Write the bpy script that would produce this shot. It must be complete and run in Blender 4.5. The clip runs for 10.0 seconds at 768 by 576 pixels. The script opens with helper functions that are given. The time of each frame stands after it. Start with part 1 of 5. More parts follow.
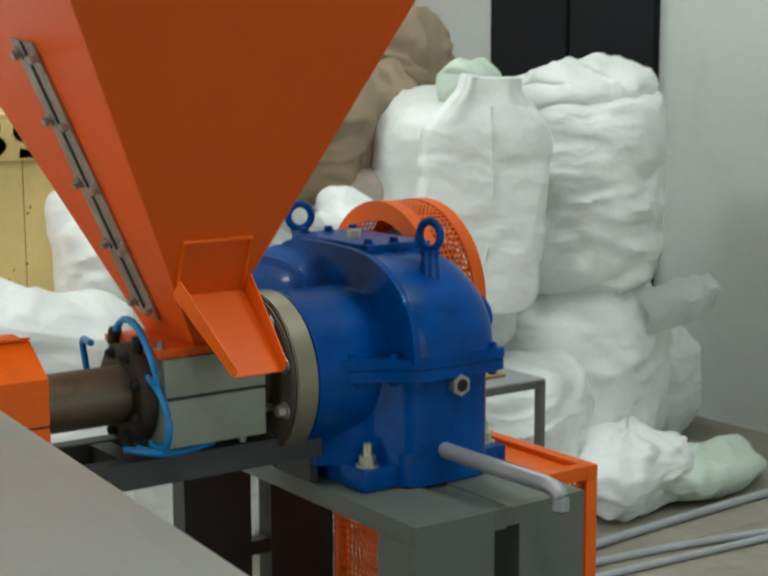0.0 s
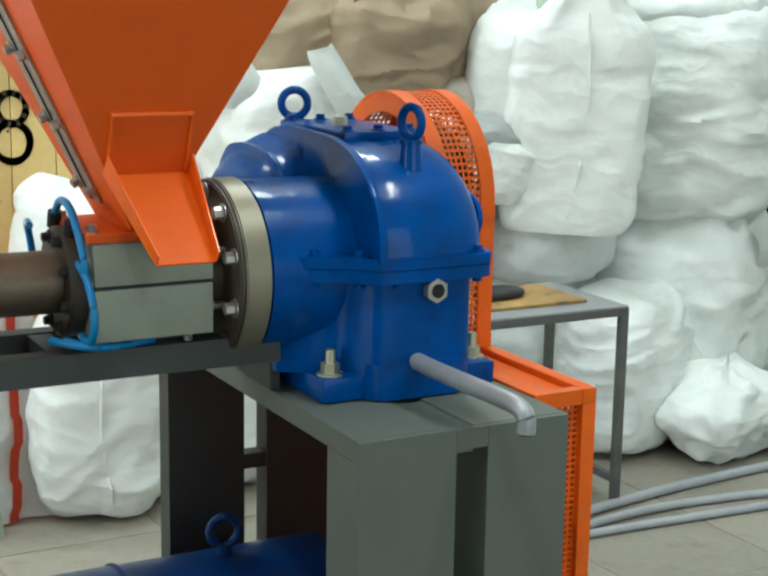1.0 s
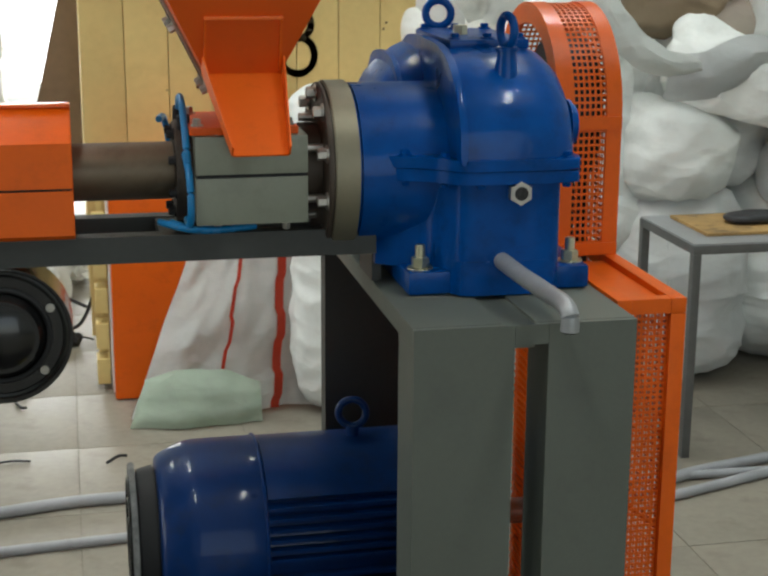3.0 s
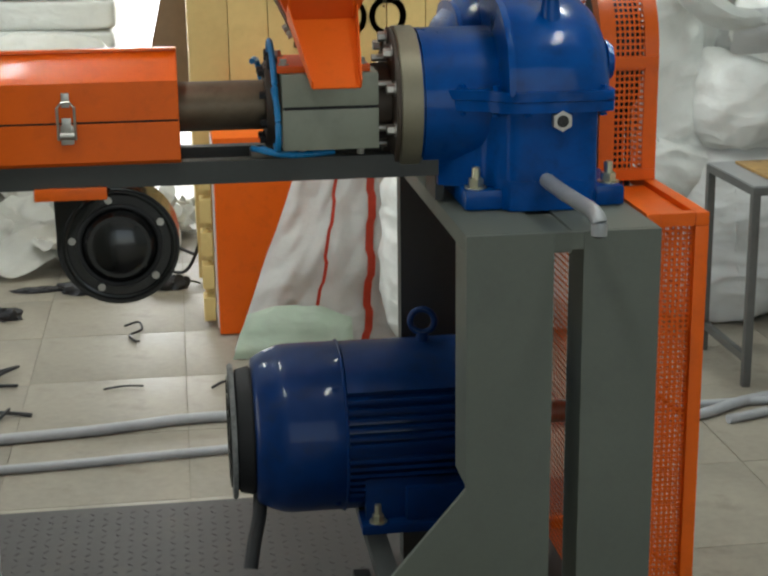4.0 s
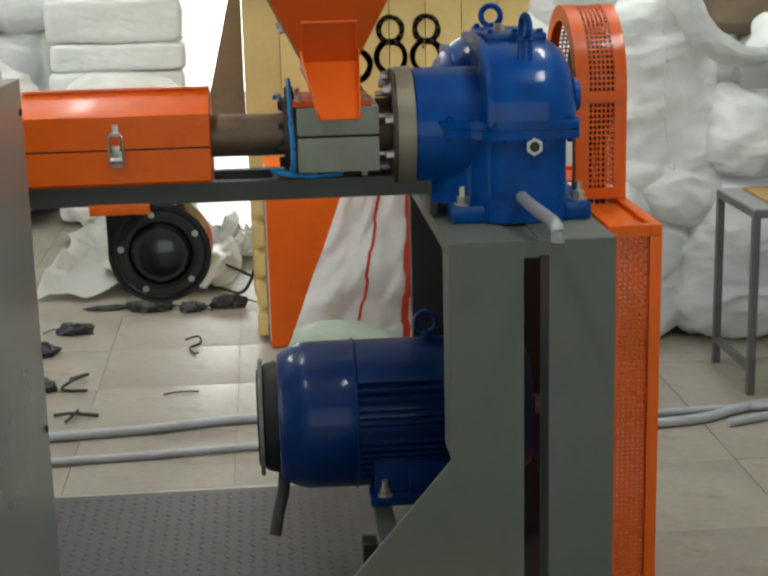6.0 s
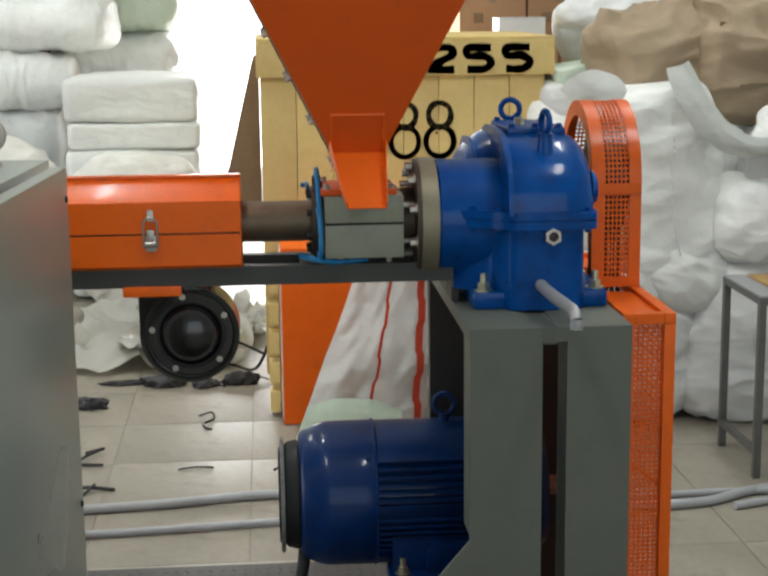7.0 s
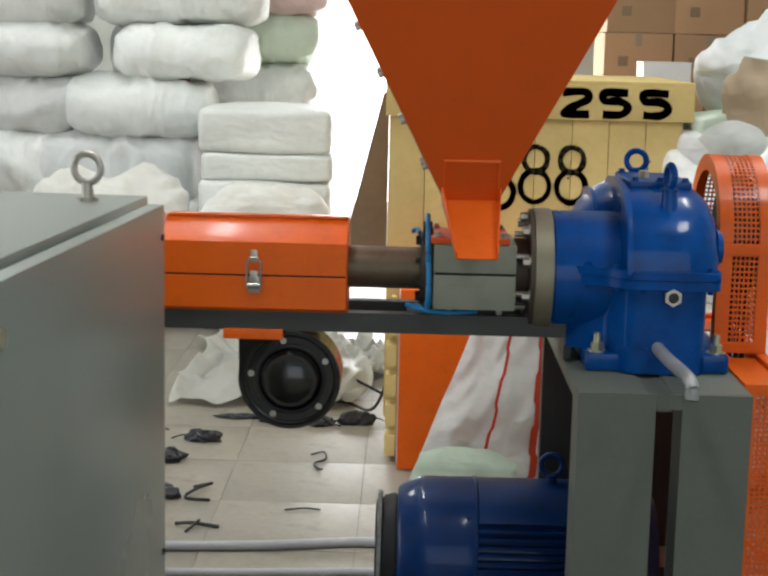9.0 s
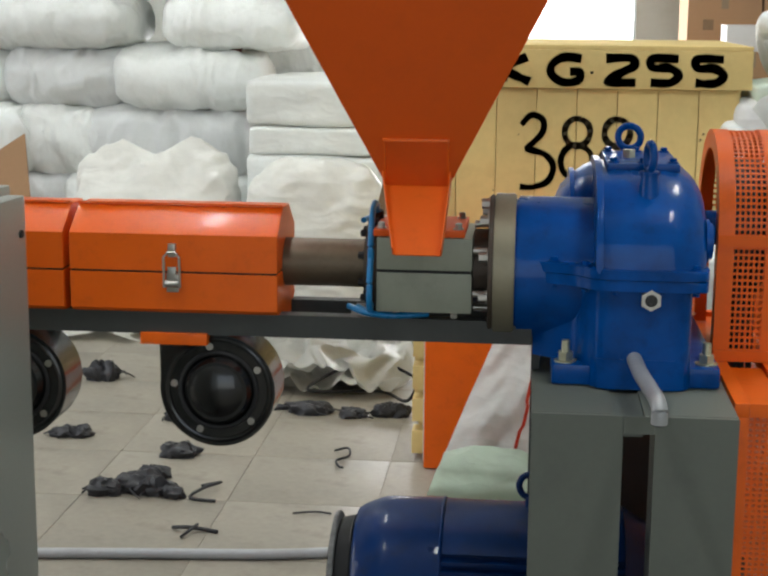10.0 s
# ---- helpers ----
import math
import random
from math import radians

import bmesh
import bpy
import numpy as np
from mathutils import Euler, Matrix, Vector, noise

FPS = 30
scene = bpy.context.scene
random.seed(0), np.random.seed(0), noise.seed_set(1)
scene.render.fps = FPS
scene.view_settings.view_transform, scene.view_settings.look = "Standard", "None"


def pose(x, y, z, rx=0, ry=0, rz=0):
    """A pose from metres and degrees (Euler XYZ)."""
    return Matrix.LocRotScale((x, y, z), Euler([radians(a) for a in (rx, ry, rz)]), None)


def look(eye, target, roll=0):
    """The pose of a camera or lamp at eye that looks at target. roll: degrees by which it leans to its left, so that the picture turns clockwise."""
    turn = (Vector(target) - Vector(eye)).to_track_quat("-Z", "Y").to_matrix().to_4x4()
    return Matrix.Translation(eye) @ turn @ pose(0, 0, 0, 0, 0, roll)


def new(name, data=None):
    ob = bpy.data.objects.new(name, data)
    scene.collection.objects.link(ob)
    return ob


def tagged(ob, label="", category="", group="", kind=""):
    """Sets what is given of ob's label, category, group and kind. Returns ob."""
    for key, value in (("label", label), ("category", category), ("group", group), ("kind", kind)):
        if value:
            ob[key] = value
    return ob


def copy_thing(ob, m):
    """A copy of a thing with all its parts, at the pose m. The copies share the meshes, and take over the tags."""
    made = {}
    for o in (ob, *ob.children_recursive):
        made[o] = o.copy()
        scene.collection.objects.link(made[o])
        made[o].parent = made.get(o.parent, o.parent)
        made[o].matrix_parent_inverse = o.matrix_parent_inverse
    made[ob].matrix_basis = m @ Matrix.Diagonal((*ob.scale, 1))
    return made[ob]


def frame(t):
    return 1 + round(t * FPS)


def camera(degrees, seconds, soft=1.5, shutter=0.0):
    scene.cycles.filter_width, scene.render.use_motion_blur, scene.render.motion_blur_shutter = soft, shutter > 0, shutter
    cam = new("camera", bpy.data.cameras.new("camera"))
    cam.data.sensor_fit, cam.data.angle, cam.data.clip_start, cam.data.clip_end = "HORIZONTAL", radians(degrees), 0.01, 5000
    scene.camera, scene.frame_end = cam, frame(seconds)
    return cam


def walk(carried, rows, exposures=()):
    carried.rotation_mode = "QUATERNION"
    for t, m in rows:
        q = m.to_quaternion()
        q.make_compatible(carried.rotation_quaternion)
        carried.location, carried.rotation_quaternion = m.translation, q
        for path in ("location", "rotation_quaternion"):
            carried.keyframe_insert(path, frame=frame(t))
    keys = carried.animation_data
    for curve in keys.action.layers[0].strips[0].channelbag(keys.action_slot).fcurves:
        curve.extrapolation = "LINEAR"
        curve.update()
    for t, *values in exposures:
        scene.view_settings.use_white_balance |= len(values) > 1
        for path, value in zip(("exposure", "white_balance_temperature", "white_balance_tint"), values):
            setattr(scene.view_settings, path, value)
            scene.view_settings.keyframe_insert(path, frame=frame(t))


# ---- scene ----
cam = camera(29.3, 10.0, soft=2.4, shutter=0.4)
PATH = [
    (0, (-1.109, -1.503, 1.457), (0.031, 0.112, 1.153), -0.2),
    (0.5, (-0.914, -1.526, 1.431), (0.103, 0.153, 1.050), -0.3),
    (1, (-0.771, -1.481, 1.374), (0.162, 0.244, 0.979), 1.0),
    (1.5, (-0.679, -1.445, 1.344), (0.165, 0.307, 0.875), 0.5),
    (2, (-0.497, -1.522, 1.354), (0.006, 0.346, 0.847), 0.8),
    (2.2, (-0.483, -1.559, 1.325), (-0.014, 0.33, 0.852), 0.7),
    (3.3, (-0.394, -1.847, 1.373), (-0.059, 0.059, 0.868), 0.2),
    (3.5, (-0.391, -1.93, 1.366), (-0.12, -0.013, 0.865), 0.1),
    (4, (-0.411, -2.083, 1.358), (-0.148, -0.174, 0.825), -0.7),
    (4.5, (-0.349, -2.189, 1.371), (-0.125, -0.277, 0.83), -0.6),
    (5, (-0.278, -2.317, 1.372), (-0.131, -0.398, 0.831), 0.6),
    (5.2, (-0.263, -2.354, 1.375), (-0.127, -0.435, 0.825), 0.8),
    (6.3, (-0.329, -2.544, 1.409), (-0.173, -0.604, 0.950), -1.9),
    (6.5, (-0.337, -2.563, 1.415), (-0.178, -0.62, 0.966), -0.9),
    (7, (-0.364, -2.587, 1.437), (-0.207, -0.631, 1.054), -0.6),
    (7.5, (-0.38, -2.613, 1.448), (-0.242, -0.648, 1.101), -0.8),
    (8, (-0.408, -2.623, 1.458), (-0.314, -0.652, 1.128), 0.0),
    (8.5, (-0.423, -2.608, 1.461), (-0.406, -0.634, 1.138), 0.3),
    (9, (-0.301, -2.474, 1.447), (-0.332, -0.503, 1.109), 1.3),
    (9.5, (-0.11, -2.287, 1.447), (-0.246, -0.326, 1.08), 3.3),
    (10, (-0.011, -2.091, 1.437), (-0.205, -0.138, 1.056), 0.5),
]
walk(cam, [(t, look(eye, target, roll)) for t, eye, target, roll in PATH], exposures=[(0, -0.45, 6150, 4), (0.5, -0.15, 5950, 0), (1, 0.05, 5900, -1), (1.5, -0.12, 5950, 0), (2, -0.36, 6200, 4), (3.3, -0.5, 6300, 6), (5.2, -0.5, 6300, 6), (6.5, -0.38, 6350, 9), (7.5, -0.38, 6350, 9), (10, -0.4, 6250, 10)])

# ---- world and light ----
world = bpy.data.worlds.new("sky")
scene.world = world
world.use_nodes = True
wn = world.node_tree.nodes
sky = wn.new("ShaderNodeTexSky")
sky.sky_type = "NISHITA"
sky.sun_disc = False
sky.sun_elevation = radians(12)
sky.sun_rotation = radians(26)
world.node_tree.links.new(sky.outputs[0], wn["Background"].inputs[0])
wn["Background"].inputs[1].default_value = 0.12

sun = new("sun", bpy.data.lights.new("sun", "SUN"))
sun.data.energy, sun.data.angle, sun.data.color = 4.5, radians(0.6), (1, 0.93, 0.84)
sun.matrix_basis = look((1.1, 9.2, 2.15), (-0.9, 5.2, 1.2))


def area_lamp(name, eye, target, sx, sy, power, color=(1, 1, 1)):
    data = bpy.data.lights.new(name, "AREA")
    data.shape, data.size, data.size_y, data.energy, data.color = "RECTANGLE", sx, sy, power, color
    ob = new(name, data)
    ob.matrix_basis = look(eye, target)
    return ob


# daylight in the rear doorway, plus fill lamps added in two unseen gates
area_lamp("west_fill_light", (-6.9, 0.6, 1.8), (0, 0.6, 1.8), 4.6, 3.2, 225, (1.0, 0.99, 0.97))
area_lamp("rear_doorway_light", (-0.65, 7.38, 0.95), (-0.65, 0, 0.95), 2.4, 1.7, 165, (1.0, 0.98, 0.95))
area_lamp("south_fill_light", (0.6, -5.9, 1.9), (0.6, 0, 1.9), 4.0, 3.2, 60, (0.95, 0.98, 1.0))

# ---- materials ----


def material(name, color, rough=0.5, metal=0.0, vary=0.12, scale=6.0, grain=60.0, bump=0.15, dist=0.002,
             dirt=None, dirt_amount=0.0, coat=0.0, per_object=0.0, spec=0.5):
    m = bpy.data.materials.new(name)
    m.use_nodes = True
    nt = m.node_tree
    n, l = nt.nodes, nt.links
    b = n["Principled BSDF"]
    tc = n.new("ShaderNodeTexCoord")
    big = n.new("ShaderNodeTexNoise")
    big.inputs["Scale"].default_value, big.inputs["Detail"].default_value = scale, 5
    fine = n.new("ShaderNodeTexNoise")
    fine.inputs["Scale"].default_value, fine.inputs["Detail"].default_value = grain, 4
    l.new(tc.outputs["Object"], big.inputs["Vector"])
    l.new(tc.outputs["Object"], fine.inputs["Vector"])
    add = n.new("ShaderNodeMath")
    add.operation = "ADD"
    l.new(big.outputs["Fac"], add.inputs[0])
    half = n.new("ShaderNodeMath")
    half.operation = "MULTIPLY"
    half.inputs[1].default_value = 0.4
    l.new(fine.outputs["Fac"], half.inputs[0])
    l.new(half.outputs[0], add.inputs[1])
    rng = n.new("ShaderNodeMapRange")
    rng.inputs["From Min"].default_value, rng.inputs["From Max"].default_value = 0.4, 1.0
    rng.inputs["To Min"].default_value, rng.inputs["To Max"].default_value = 1 - vary, 1 + vary
    l.new(add.outputs[0], rng.inputs["Value"])
    val = rng.outputs[0]
    if per_object:
        info = n.new("ShaderNodeObjectInfo")
        r2 = n.new("ShaderNodeMapRange")
        r2.inputs["To Min"].default_value, r2.inputs["To Max"].default_value = 1 - per_object, 1 + per_object
        l.new(info.outputs["Random"], r2.inputs["Value"])
        mul = n.new("ShaderNodeMath")
        mul.operation = "MULTIPLY"
        l.new(val, mul.inputs[0])
        l.new(r2.outputs[0], mul.inputs[1])
        val = mul.outputs[0]
    mix = n.new("ShaderNodeVectorMath")
    mix.operation = "SCALE"
    mix.inputs[0].default_value = color
    l.new(val, mix.inputs["Scale"])
    col = mix.outputs[0]
    if dirt:
        spots = n.new("ShaderNodeTexNoise")
        spots.inputs["Scale"].default_value, spots.inputs["Detail"].default_value = scale * 2.3, 8
        spots.inputs["Roughness"].default_value = 0.7
        l.new(tc.outputs["Object"], spots.inputs["Vector"])
        ramp = n.new("ShaderNodeMapRange")
        ramp.inputs["From Min"].default_value, ramp.inputs["From Max"].default_value = 0.52, 0.72
        ramp.inputs["To Max"].default_value = dirt_amount
        l.new(spots.outputs["Fac"], ramp.inputs["Value"])
        mc = n.new("ShaderNodeMix")
        mc.data_type = "RGBA"
        l.new(ramp.outputs[0], mc.inputs["Factor"])
        l.new(col, mc.inputs["A"])
        mc.inputs["B"].default_value = (*dirt, 1)
        col = mc.outputs["Result"]
    l.new(col, b.inputs["Base Color"])
    rr = n.new("ShaderNodeMapRange")
    rr.inputs["To Min"].default_value, rr.inputs["To Max"].default_value = max(0.03, rough - 0.1), min(1, rough + 0.12)
    l.new(big.outputs["Fac"], rr.inputs["Value"])
    l.new(rr.outputs[0], b.inputs["Roughness"])
    b.inputs["Metallic"].default_value = metal
    b.inputs["Coat Weight"].default_value = coat
    b.inputs["Specular IOR Level"].default_value = spec
    b.inputs["Coat Roughness"].default_value = 0.08
    bp = n.new("ShaderNodeBump")
    bp.inputs["Strength"].default_value, bp.inputs["Distance"].default_value = bump, dist
    l.new(add.outputs[0], bp.inputs["Height"])
    l.new(bp.outputs[0], b.inputs["Normal"])
    if coat:
        l.new(bp.outputs[0], b.inputs["Coat Normal"])
    return m


ORANGE = material("orange_paint", (0.80, 0.125, 0.002), 0.40, vary=0.06, scale=9, grain=160, bump=0.08, coat=0.12, spec=0.3, dirt=(0.35, 0.06, 0.01), dirt_amount=0.25)
HOPPER = material("orange_sheet_paint", (0.72, 0.098, 0.002), 0.46, vary=0.05, scale=5, grain=180, bump=0.06, coat=0.05, spec=0.3, dirt=(0.45, 0.07, 0.01), dirt_amount=0.2)
BLUE = material("blue_gloss_paint", (0.0, 0.060, 0.275), 0.30, vary=0.30, scale=16, grain=34, bump=0.35, dist=0.004, coat=0.3, spec=0.08, dirt=(0.003, 0.03, 0.13), dirt_amount=0.5)
MOTORBLUE = material("dusty_dark_blue_paint", (0.001, 0.024, 0.115), 0.42, vary=0.3, scale=9, grain=40, bump=0.2, dist=0.003, coat=0.25, spec=0.15, dirt=(0.012, 0.02, 0.05), dirt_amount=0.6)
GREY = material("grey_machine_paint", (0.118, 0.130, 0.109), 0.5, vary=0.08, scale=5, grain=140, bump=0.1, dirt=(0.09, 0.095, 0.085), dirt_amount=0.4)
BLOCKGREY = material("grey_green_paint", (0.26, 0.275, 0.215), 0.4, vary=0.07, scale=8, grain=120, bump=0.1, dirt=(0.14, 0.15, 0.12), dirt_amount=0.35)
DARK = material("dark_paint_and_shade", (0.040, 0.043, 0.040), 0.5, vary=0.2, scale=7, grain=90, bump=0.1)
BLACK = material("black_gloss_paint", (0.004, 0.004, 0.004), 0.22, vary=0.2, scale=10, grain=70, bump=0.1, coat=0.4)
RUBBER = material("black_rubber", (0.012, 0.012, 0.013), 0.65, vary=0.2, scale=14, grain=90)
DUST = material("grey_dust_on_metal", (0.20, 0.20, 0.195), 0.8, vary=0.4, scale=40, grain=160, bump=0.3, dirt=(0.03, 0.03, 0.03), dirt_amount=0.8)
STEEL = material("bare_steel", (0.46, 0.44, 0.40), 0.32, 0.9, vary=0.15, scale=20, grain=150, bump=0.1)
BROWNSTEEL = material("scaled_brown_steel", (0.155, 0.118, 0.078), 0.45, 0.55, vary=0.2, scale=12, grain=110, bump=0.2, dirt=(0.08, 0.055, 0.035), dirt_amount=0.5)
RINGSTEEL = material("olive_steel", (0.24, 0.215, 0.15), 0.42, 0.5, vary=0.12, scale=12, grain=110, bump=0.15)
FLANGE = material("dark_brown_steel", (0.075, 0.056, 0.042), 0.5, 0.4, vary=0.25, scale=20, grain=100, bump=0.2)
STRIP = material("scratched_brown_steel", (0.40, 0.34, 0.29), 0.36, 0.7, vary=0.3, scale=18, grain=90, bump=0.15, dirt=(0.13, 0.09, 0.07), dirt_amount=0.7)
BRASS = material("pale_brass", (0.62, 0.60, 0.44), 0.3, 0.85, vary=0.15, scale=30, grain=120)
ALU = material("dull_aluminium_paint", (0.36, 0.37, 0.38), 0.4, 0.45, vary=0.12, scale=25, grain=140, bump=0.15)
CYAN = material("blue_hose", (0.01, 0.20, 0.48), 0.3, vary=0.1, scale=20, grain=80)
CABINET = material("cabinet_grey_paint", (0.285, 0.32, 0.29), 0.3, metal=0.2, vary=0.14, scale=2, grain=200, bump=0.05)
PLATE = material("dark_floor_plate", (0.060, 0.056, 0.056), 0.62, 0.1, vary=0.15, scale=4, grain=60, bump=0.2, dirt=(0.085, 0.075, 0.066), dirt_amount=0.6)
PINE = material("pine_board", (0.68, 0.51, 0.20), 0.6, vary=0.12, scale=3, grain=40, bump=0.15, dirt=(0.52, 0.35, 0.12), dirt_amount=0.35, per_object=0.06)
KNOT = material("dark_pine_knot", (0.13, 0.075, 0.03), 0.7)
OLDWOOD = material("brown_plywood", (0.23, 0.15, 0.085), 0.7, vary=0.2, scale=4, grain=50, bump=0.2)
INK = material("black_stencil_paint", (0.105, 0.088, 0.05), 0.8, vary=0.5, scale=20, dirt=(0.34, 0.26, 0.11), dirt_amount=0.7)
CARTON = material("carton_board", (0.40, 0.235, 0.125), 0.75, vary=0.08, scale=3, grain=60, bump=0.08, per_object=0.1)
WHITE = material("white_card", (0.74, 0.73, 0.72), 0.6, vary=0.06, scale=6, grain=70)
PLASTER = material("pale_grey_plaster", (0.50, 0.52, 0.49), 0.8, vary=0.06, scale=1.6, grain=30, bump=0.15, dirt=(0.40, 0.42, 0.39), dirt_amount=0.4)
CEILING = material("white_ceiling_board", (0.72, 0.72, 0.70), 0.85, vary=0.05, scale=2, grain=30)
DARKDOOR = material("near_black_door_paint", (0.010, 0.010, 0.012), 0.75, vary=0.2, scale=4, grain=40, spec=0.15)
YELLOW = material("dull_yellow_paint", (0.50, 0.42, 0.06), 0.5, vary=0.12, scale=9, grain=70)
SCRAP = material("black_plastic_scrap", (0.018, 0.018, 0.022), 0.45, vary=0.3, scale=30, grain=120, bump=0.5)
PIPE = material("grey_plastic_conduit", (0.37, 0.38, 0.40), 0.45, vary=0.15, scale=10, grain=60)
RUST = material("dark_red_brown_cloth", (0.075, 0.018, 0.014), 0.8, vary=0.3, scale=20, grain=80, bump=0.4)
RED = material("red_woven_stripe", (0.55, 0.05, 0.015), 0.6, vary=0.15, scale=20)


def woven(name, color, rough=0.5, dirt=(0.5, 0.5, 0.45), amount=0.3, trans=0.0):
    """Woven plastic cloth: fine crossing threads and crumples."""
    m = material(name, color, rough, vary=0.07, scale=5, grain=22, bump=0.35, dist=0.006, dirt=dirt, dirt_amount=amount, per_object=0.06)
    nt = m.node_tree
    n, l = nt.nodes, nt.links
    old = [x for x in n if x.type == "BUMP"][0]
    tc = [x for x in n if x.type == "TEX_COORD"][0]
    warp = n.new("ShaderNodeTexNoise")
    warp.inputs["Scale"].default_value, warp.inputs["Detail"].default_value = 5.0, 3
    l.new(tc.outputs["Object"], warp.inputs["Vector"])
    bend = n.new("ShaderNodeVectorMath")
    bend.operation = "MULTIPLY_ADD"
    bend.inputs[1].default_value = (0.16, 0.16, 0.16)
    l.new(warp.outputs["Color"], bend.inputs[0])
    l.new(tc.outputs["Object"], bend.inputs[2])
    total = None
    for size, gain in (((4.5, 4.5, 9.0), 1.0), ((8, 8, 26), 0.55)):
        stretch = n.new("ShaderNodeMapping")
        stretch.inputs["Scale"].default_value = size
        l.new(bend.outputs[0], stretch.inputs["Vector"])
        cells = n.new("ShaderNodeTexVoronoi")
        cells.inputs["Scale"].default_value = 1.0
        l.new(stretch.outputs[0], cells.inputs["Vector"])
        mul = n.new("ShaderNodeMath")
        mul.operation = "MULTIPLY_ADD"
        mul.inputs[1].default_value = gain
        mul.inputs[2].default_value = 0.0
        l.new(cells.outputs["Distance"], mul.inputs[0])
        if total is not None:
            l.new(total, mul.inputs[2])
        total = mul.outputs[0]
    bp = n.new("ShaderNodeBump")
    bp.inputs["Strength"].default_value, bp.inputs["Distance"].default_value = 0.45, 0.016
    l.new(total, bp.inputs["Height"])
    l.new(old.outputs[0], bp.inputs["Normal"])
    l.new(bp.outputs[0], n["Principled BSDF"].inputs["Normal"])
    return m


SACKWHITE = woven("white_woven_plastic", (0.775, 0.795, 0.77))
SACKGREY = woven("greyish_woven_plastic", (0.66, 0.675, 0.67))
SACKGREEN = woven("pale_green_woven_plastic", (0.60, 0.70, 0.58))
KRAFT = woven("tan_kraft_paper", (0.30, 0.225, 0.145), 0.65, (0.33, 0.25, 0.16), 0.4)
KRAFTGREY = woven("pale_kraft_paper", (0.39, 0.335, 0.28), 0.65, (0.45, 0.38, 0.3), 0.3)
SHEET = woven("white_plastic_sheet", (0.76, 0.75, 0.70), 0.4)

# ---- mesh helpers ----


def box(bm, x0, x1, y0, y1, z0, z1, bevel=0.0, m=None):
    g = bmesh.ops.create_cube(bm, size=1)
    vs = g["verts"]
    mat = Matrix.LocRotScale(((x0 + x1) / 2, (y0 + y1) / 2, (z0 + z1) / 2), None, (abs(x1 - x0), abs(y1 - y0), abs(z1 - z0)))
    bmesh.ops.transform(bm, matrix=mat if m is None else m @ mat, verts=vs)
    if bevel:
        es = list({e for v in vs for e in v.link_edges})
        bmesh.ops.bevel(bm, geom=es, offset=bevel, segments=2, affect="EDGES", profile=0.7)
    return bm


def rod(bm, p0, p1, r0, r1=None, n=24, bevel=0.0):
    r1 = r0 if r1 is None else r1
    p0, p1 = Vector(p0), Vector(p1)
    d = p1 - p0
    m = Matrix.Translation((p0 + p1) / 2) @ d.to_track_quat("Z", "Y").to_matrix().to_4x4()
    g = bmesh.ops.create_cone(bm, cap_ends=True, segments=n, radius1=r0, radius2=r1, depth=d.length, matrix=m)
    if bevel:
        es = list({e for v in g["verts"] for e in v.link_edges if any(len(f.verts) > 4 for f in e.link_faces)})
        bmesh.ops.bevel(bm, geom=es, offset=bevel, segments=2, affect="EDGES")
    return bm


def sweep(bm, pts, r, n=10):
    """A round tube along points, with smooth bends."""
    pts = [Vector(p) for p in pts]
    rings = []
    for i, p in enumerate(pts):
        d = (pts[min(i + 1, len(pts) - 1)] - pts[max(i - 1, 0)]).normalized()
        side = d.cross(Vector((0.13, 0.21, 0.97))).normalized() if abs(d.z) < 0.95 else d.cross(Vector((0, 1, 0.1))).normalized()
        up = side.cross(d)
        rings.append([bm.verts.new(p + r * (math.cos(a) * side + math.sin(a) * up)) for a in (2 * math.pi * k / n for k in range(n))])
    for a, b in zip(rings, rings[1:]):
        for k in range(n):
            bm.faces.new((a[k], a[(k + 1) % n], b[(k + 1) % n], b[k]))
    bm.faces.new(rings[0][::-1])
    bm.faces.new(rings[-1])
    return bm


def curve_points(pts, steps=8):
    """Catmull-Rom through the given points."""
    pts = [Vector(p) for p in pts]
    out = []
    for i in range(len(pts) - 1):
        a, b, c, d = pts[max(i - 1, 0)], pts[i], pts[i + 1], pts[min(i + 2, len(pts) - 1)]
        for k in range(steps):
            t = k / steps
            out.append(0.5 * ((2 * b) + (c - a) * t + (2 * a - 5 * b + 4 * c - d) * t * t + (3 * b - a - 3 * c + d) * t ** 3))
    return out + [pts[-1]]


def prism(bm, outline, axis, lo, hi, bevel=0.0):
    """A polygon carried along an axis; the outline gives the two other axes in order."""
    def at(p, h):
        q = list(p)
        q.insert("xyz".index(axis), h)
        return bm.verts.new(q)
    a, b = [at(p, lo) for p in outline], [at(p, hi) for p in outline]
    n = len(outline)
    fs = [bm.faces.new((a[k], a[(k + 1) % n], b[(k + 1) % n], b[k])) for k in range(n)]
    fs += [bm.faces.new(a[::-1]), bm.faces.new(b)]
    if bevel:
        es = [e for e in {e for f in fs[-2:] for e in f.edges}]
        bmesh.ops.bevel(bm, geom=es, offset=bevel, segments=3, affect="EDGES", profile=0.6)
    return bm


def link(name, bm, mat, smooth=True):
    bmesh.ops.recalc_face_normals(bm, faces=bm.faces)
    me = bpy.data.meshes.new(name)
    bm.to_mesh(me)
    bm.free()
    me.materials.append(mat)
    if smooth:
        me.shade_smooth()
        me.set_sharp_from_angle(angle=radians(38))
    return new(name, me)


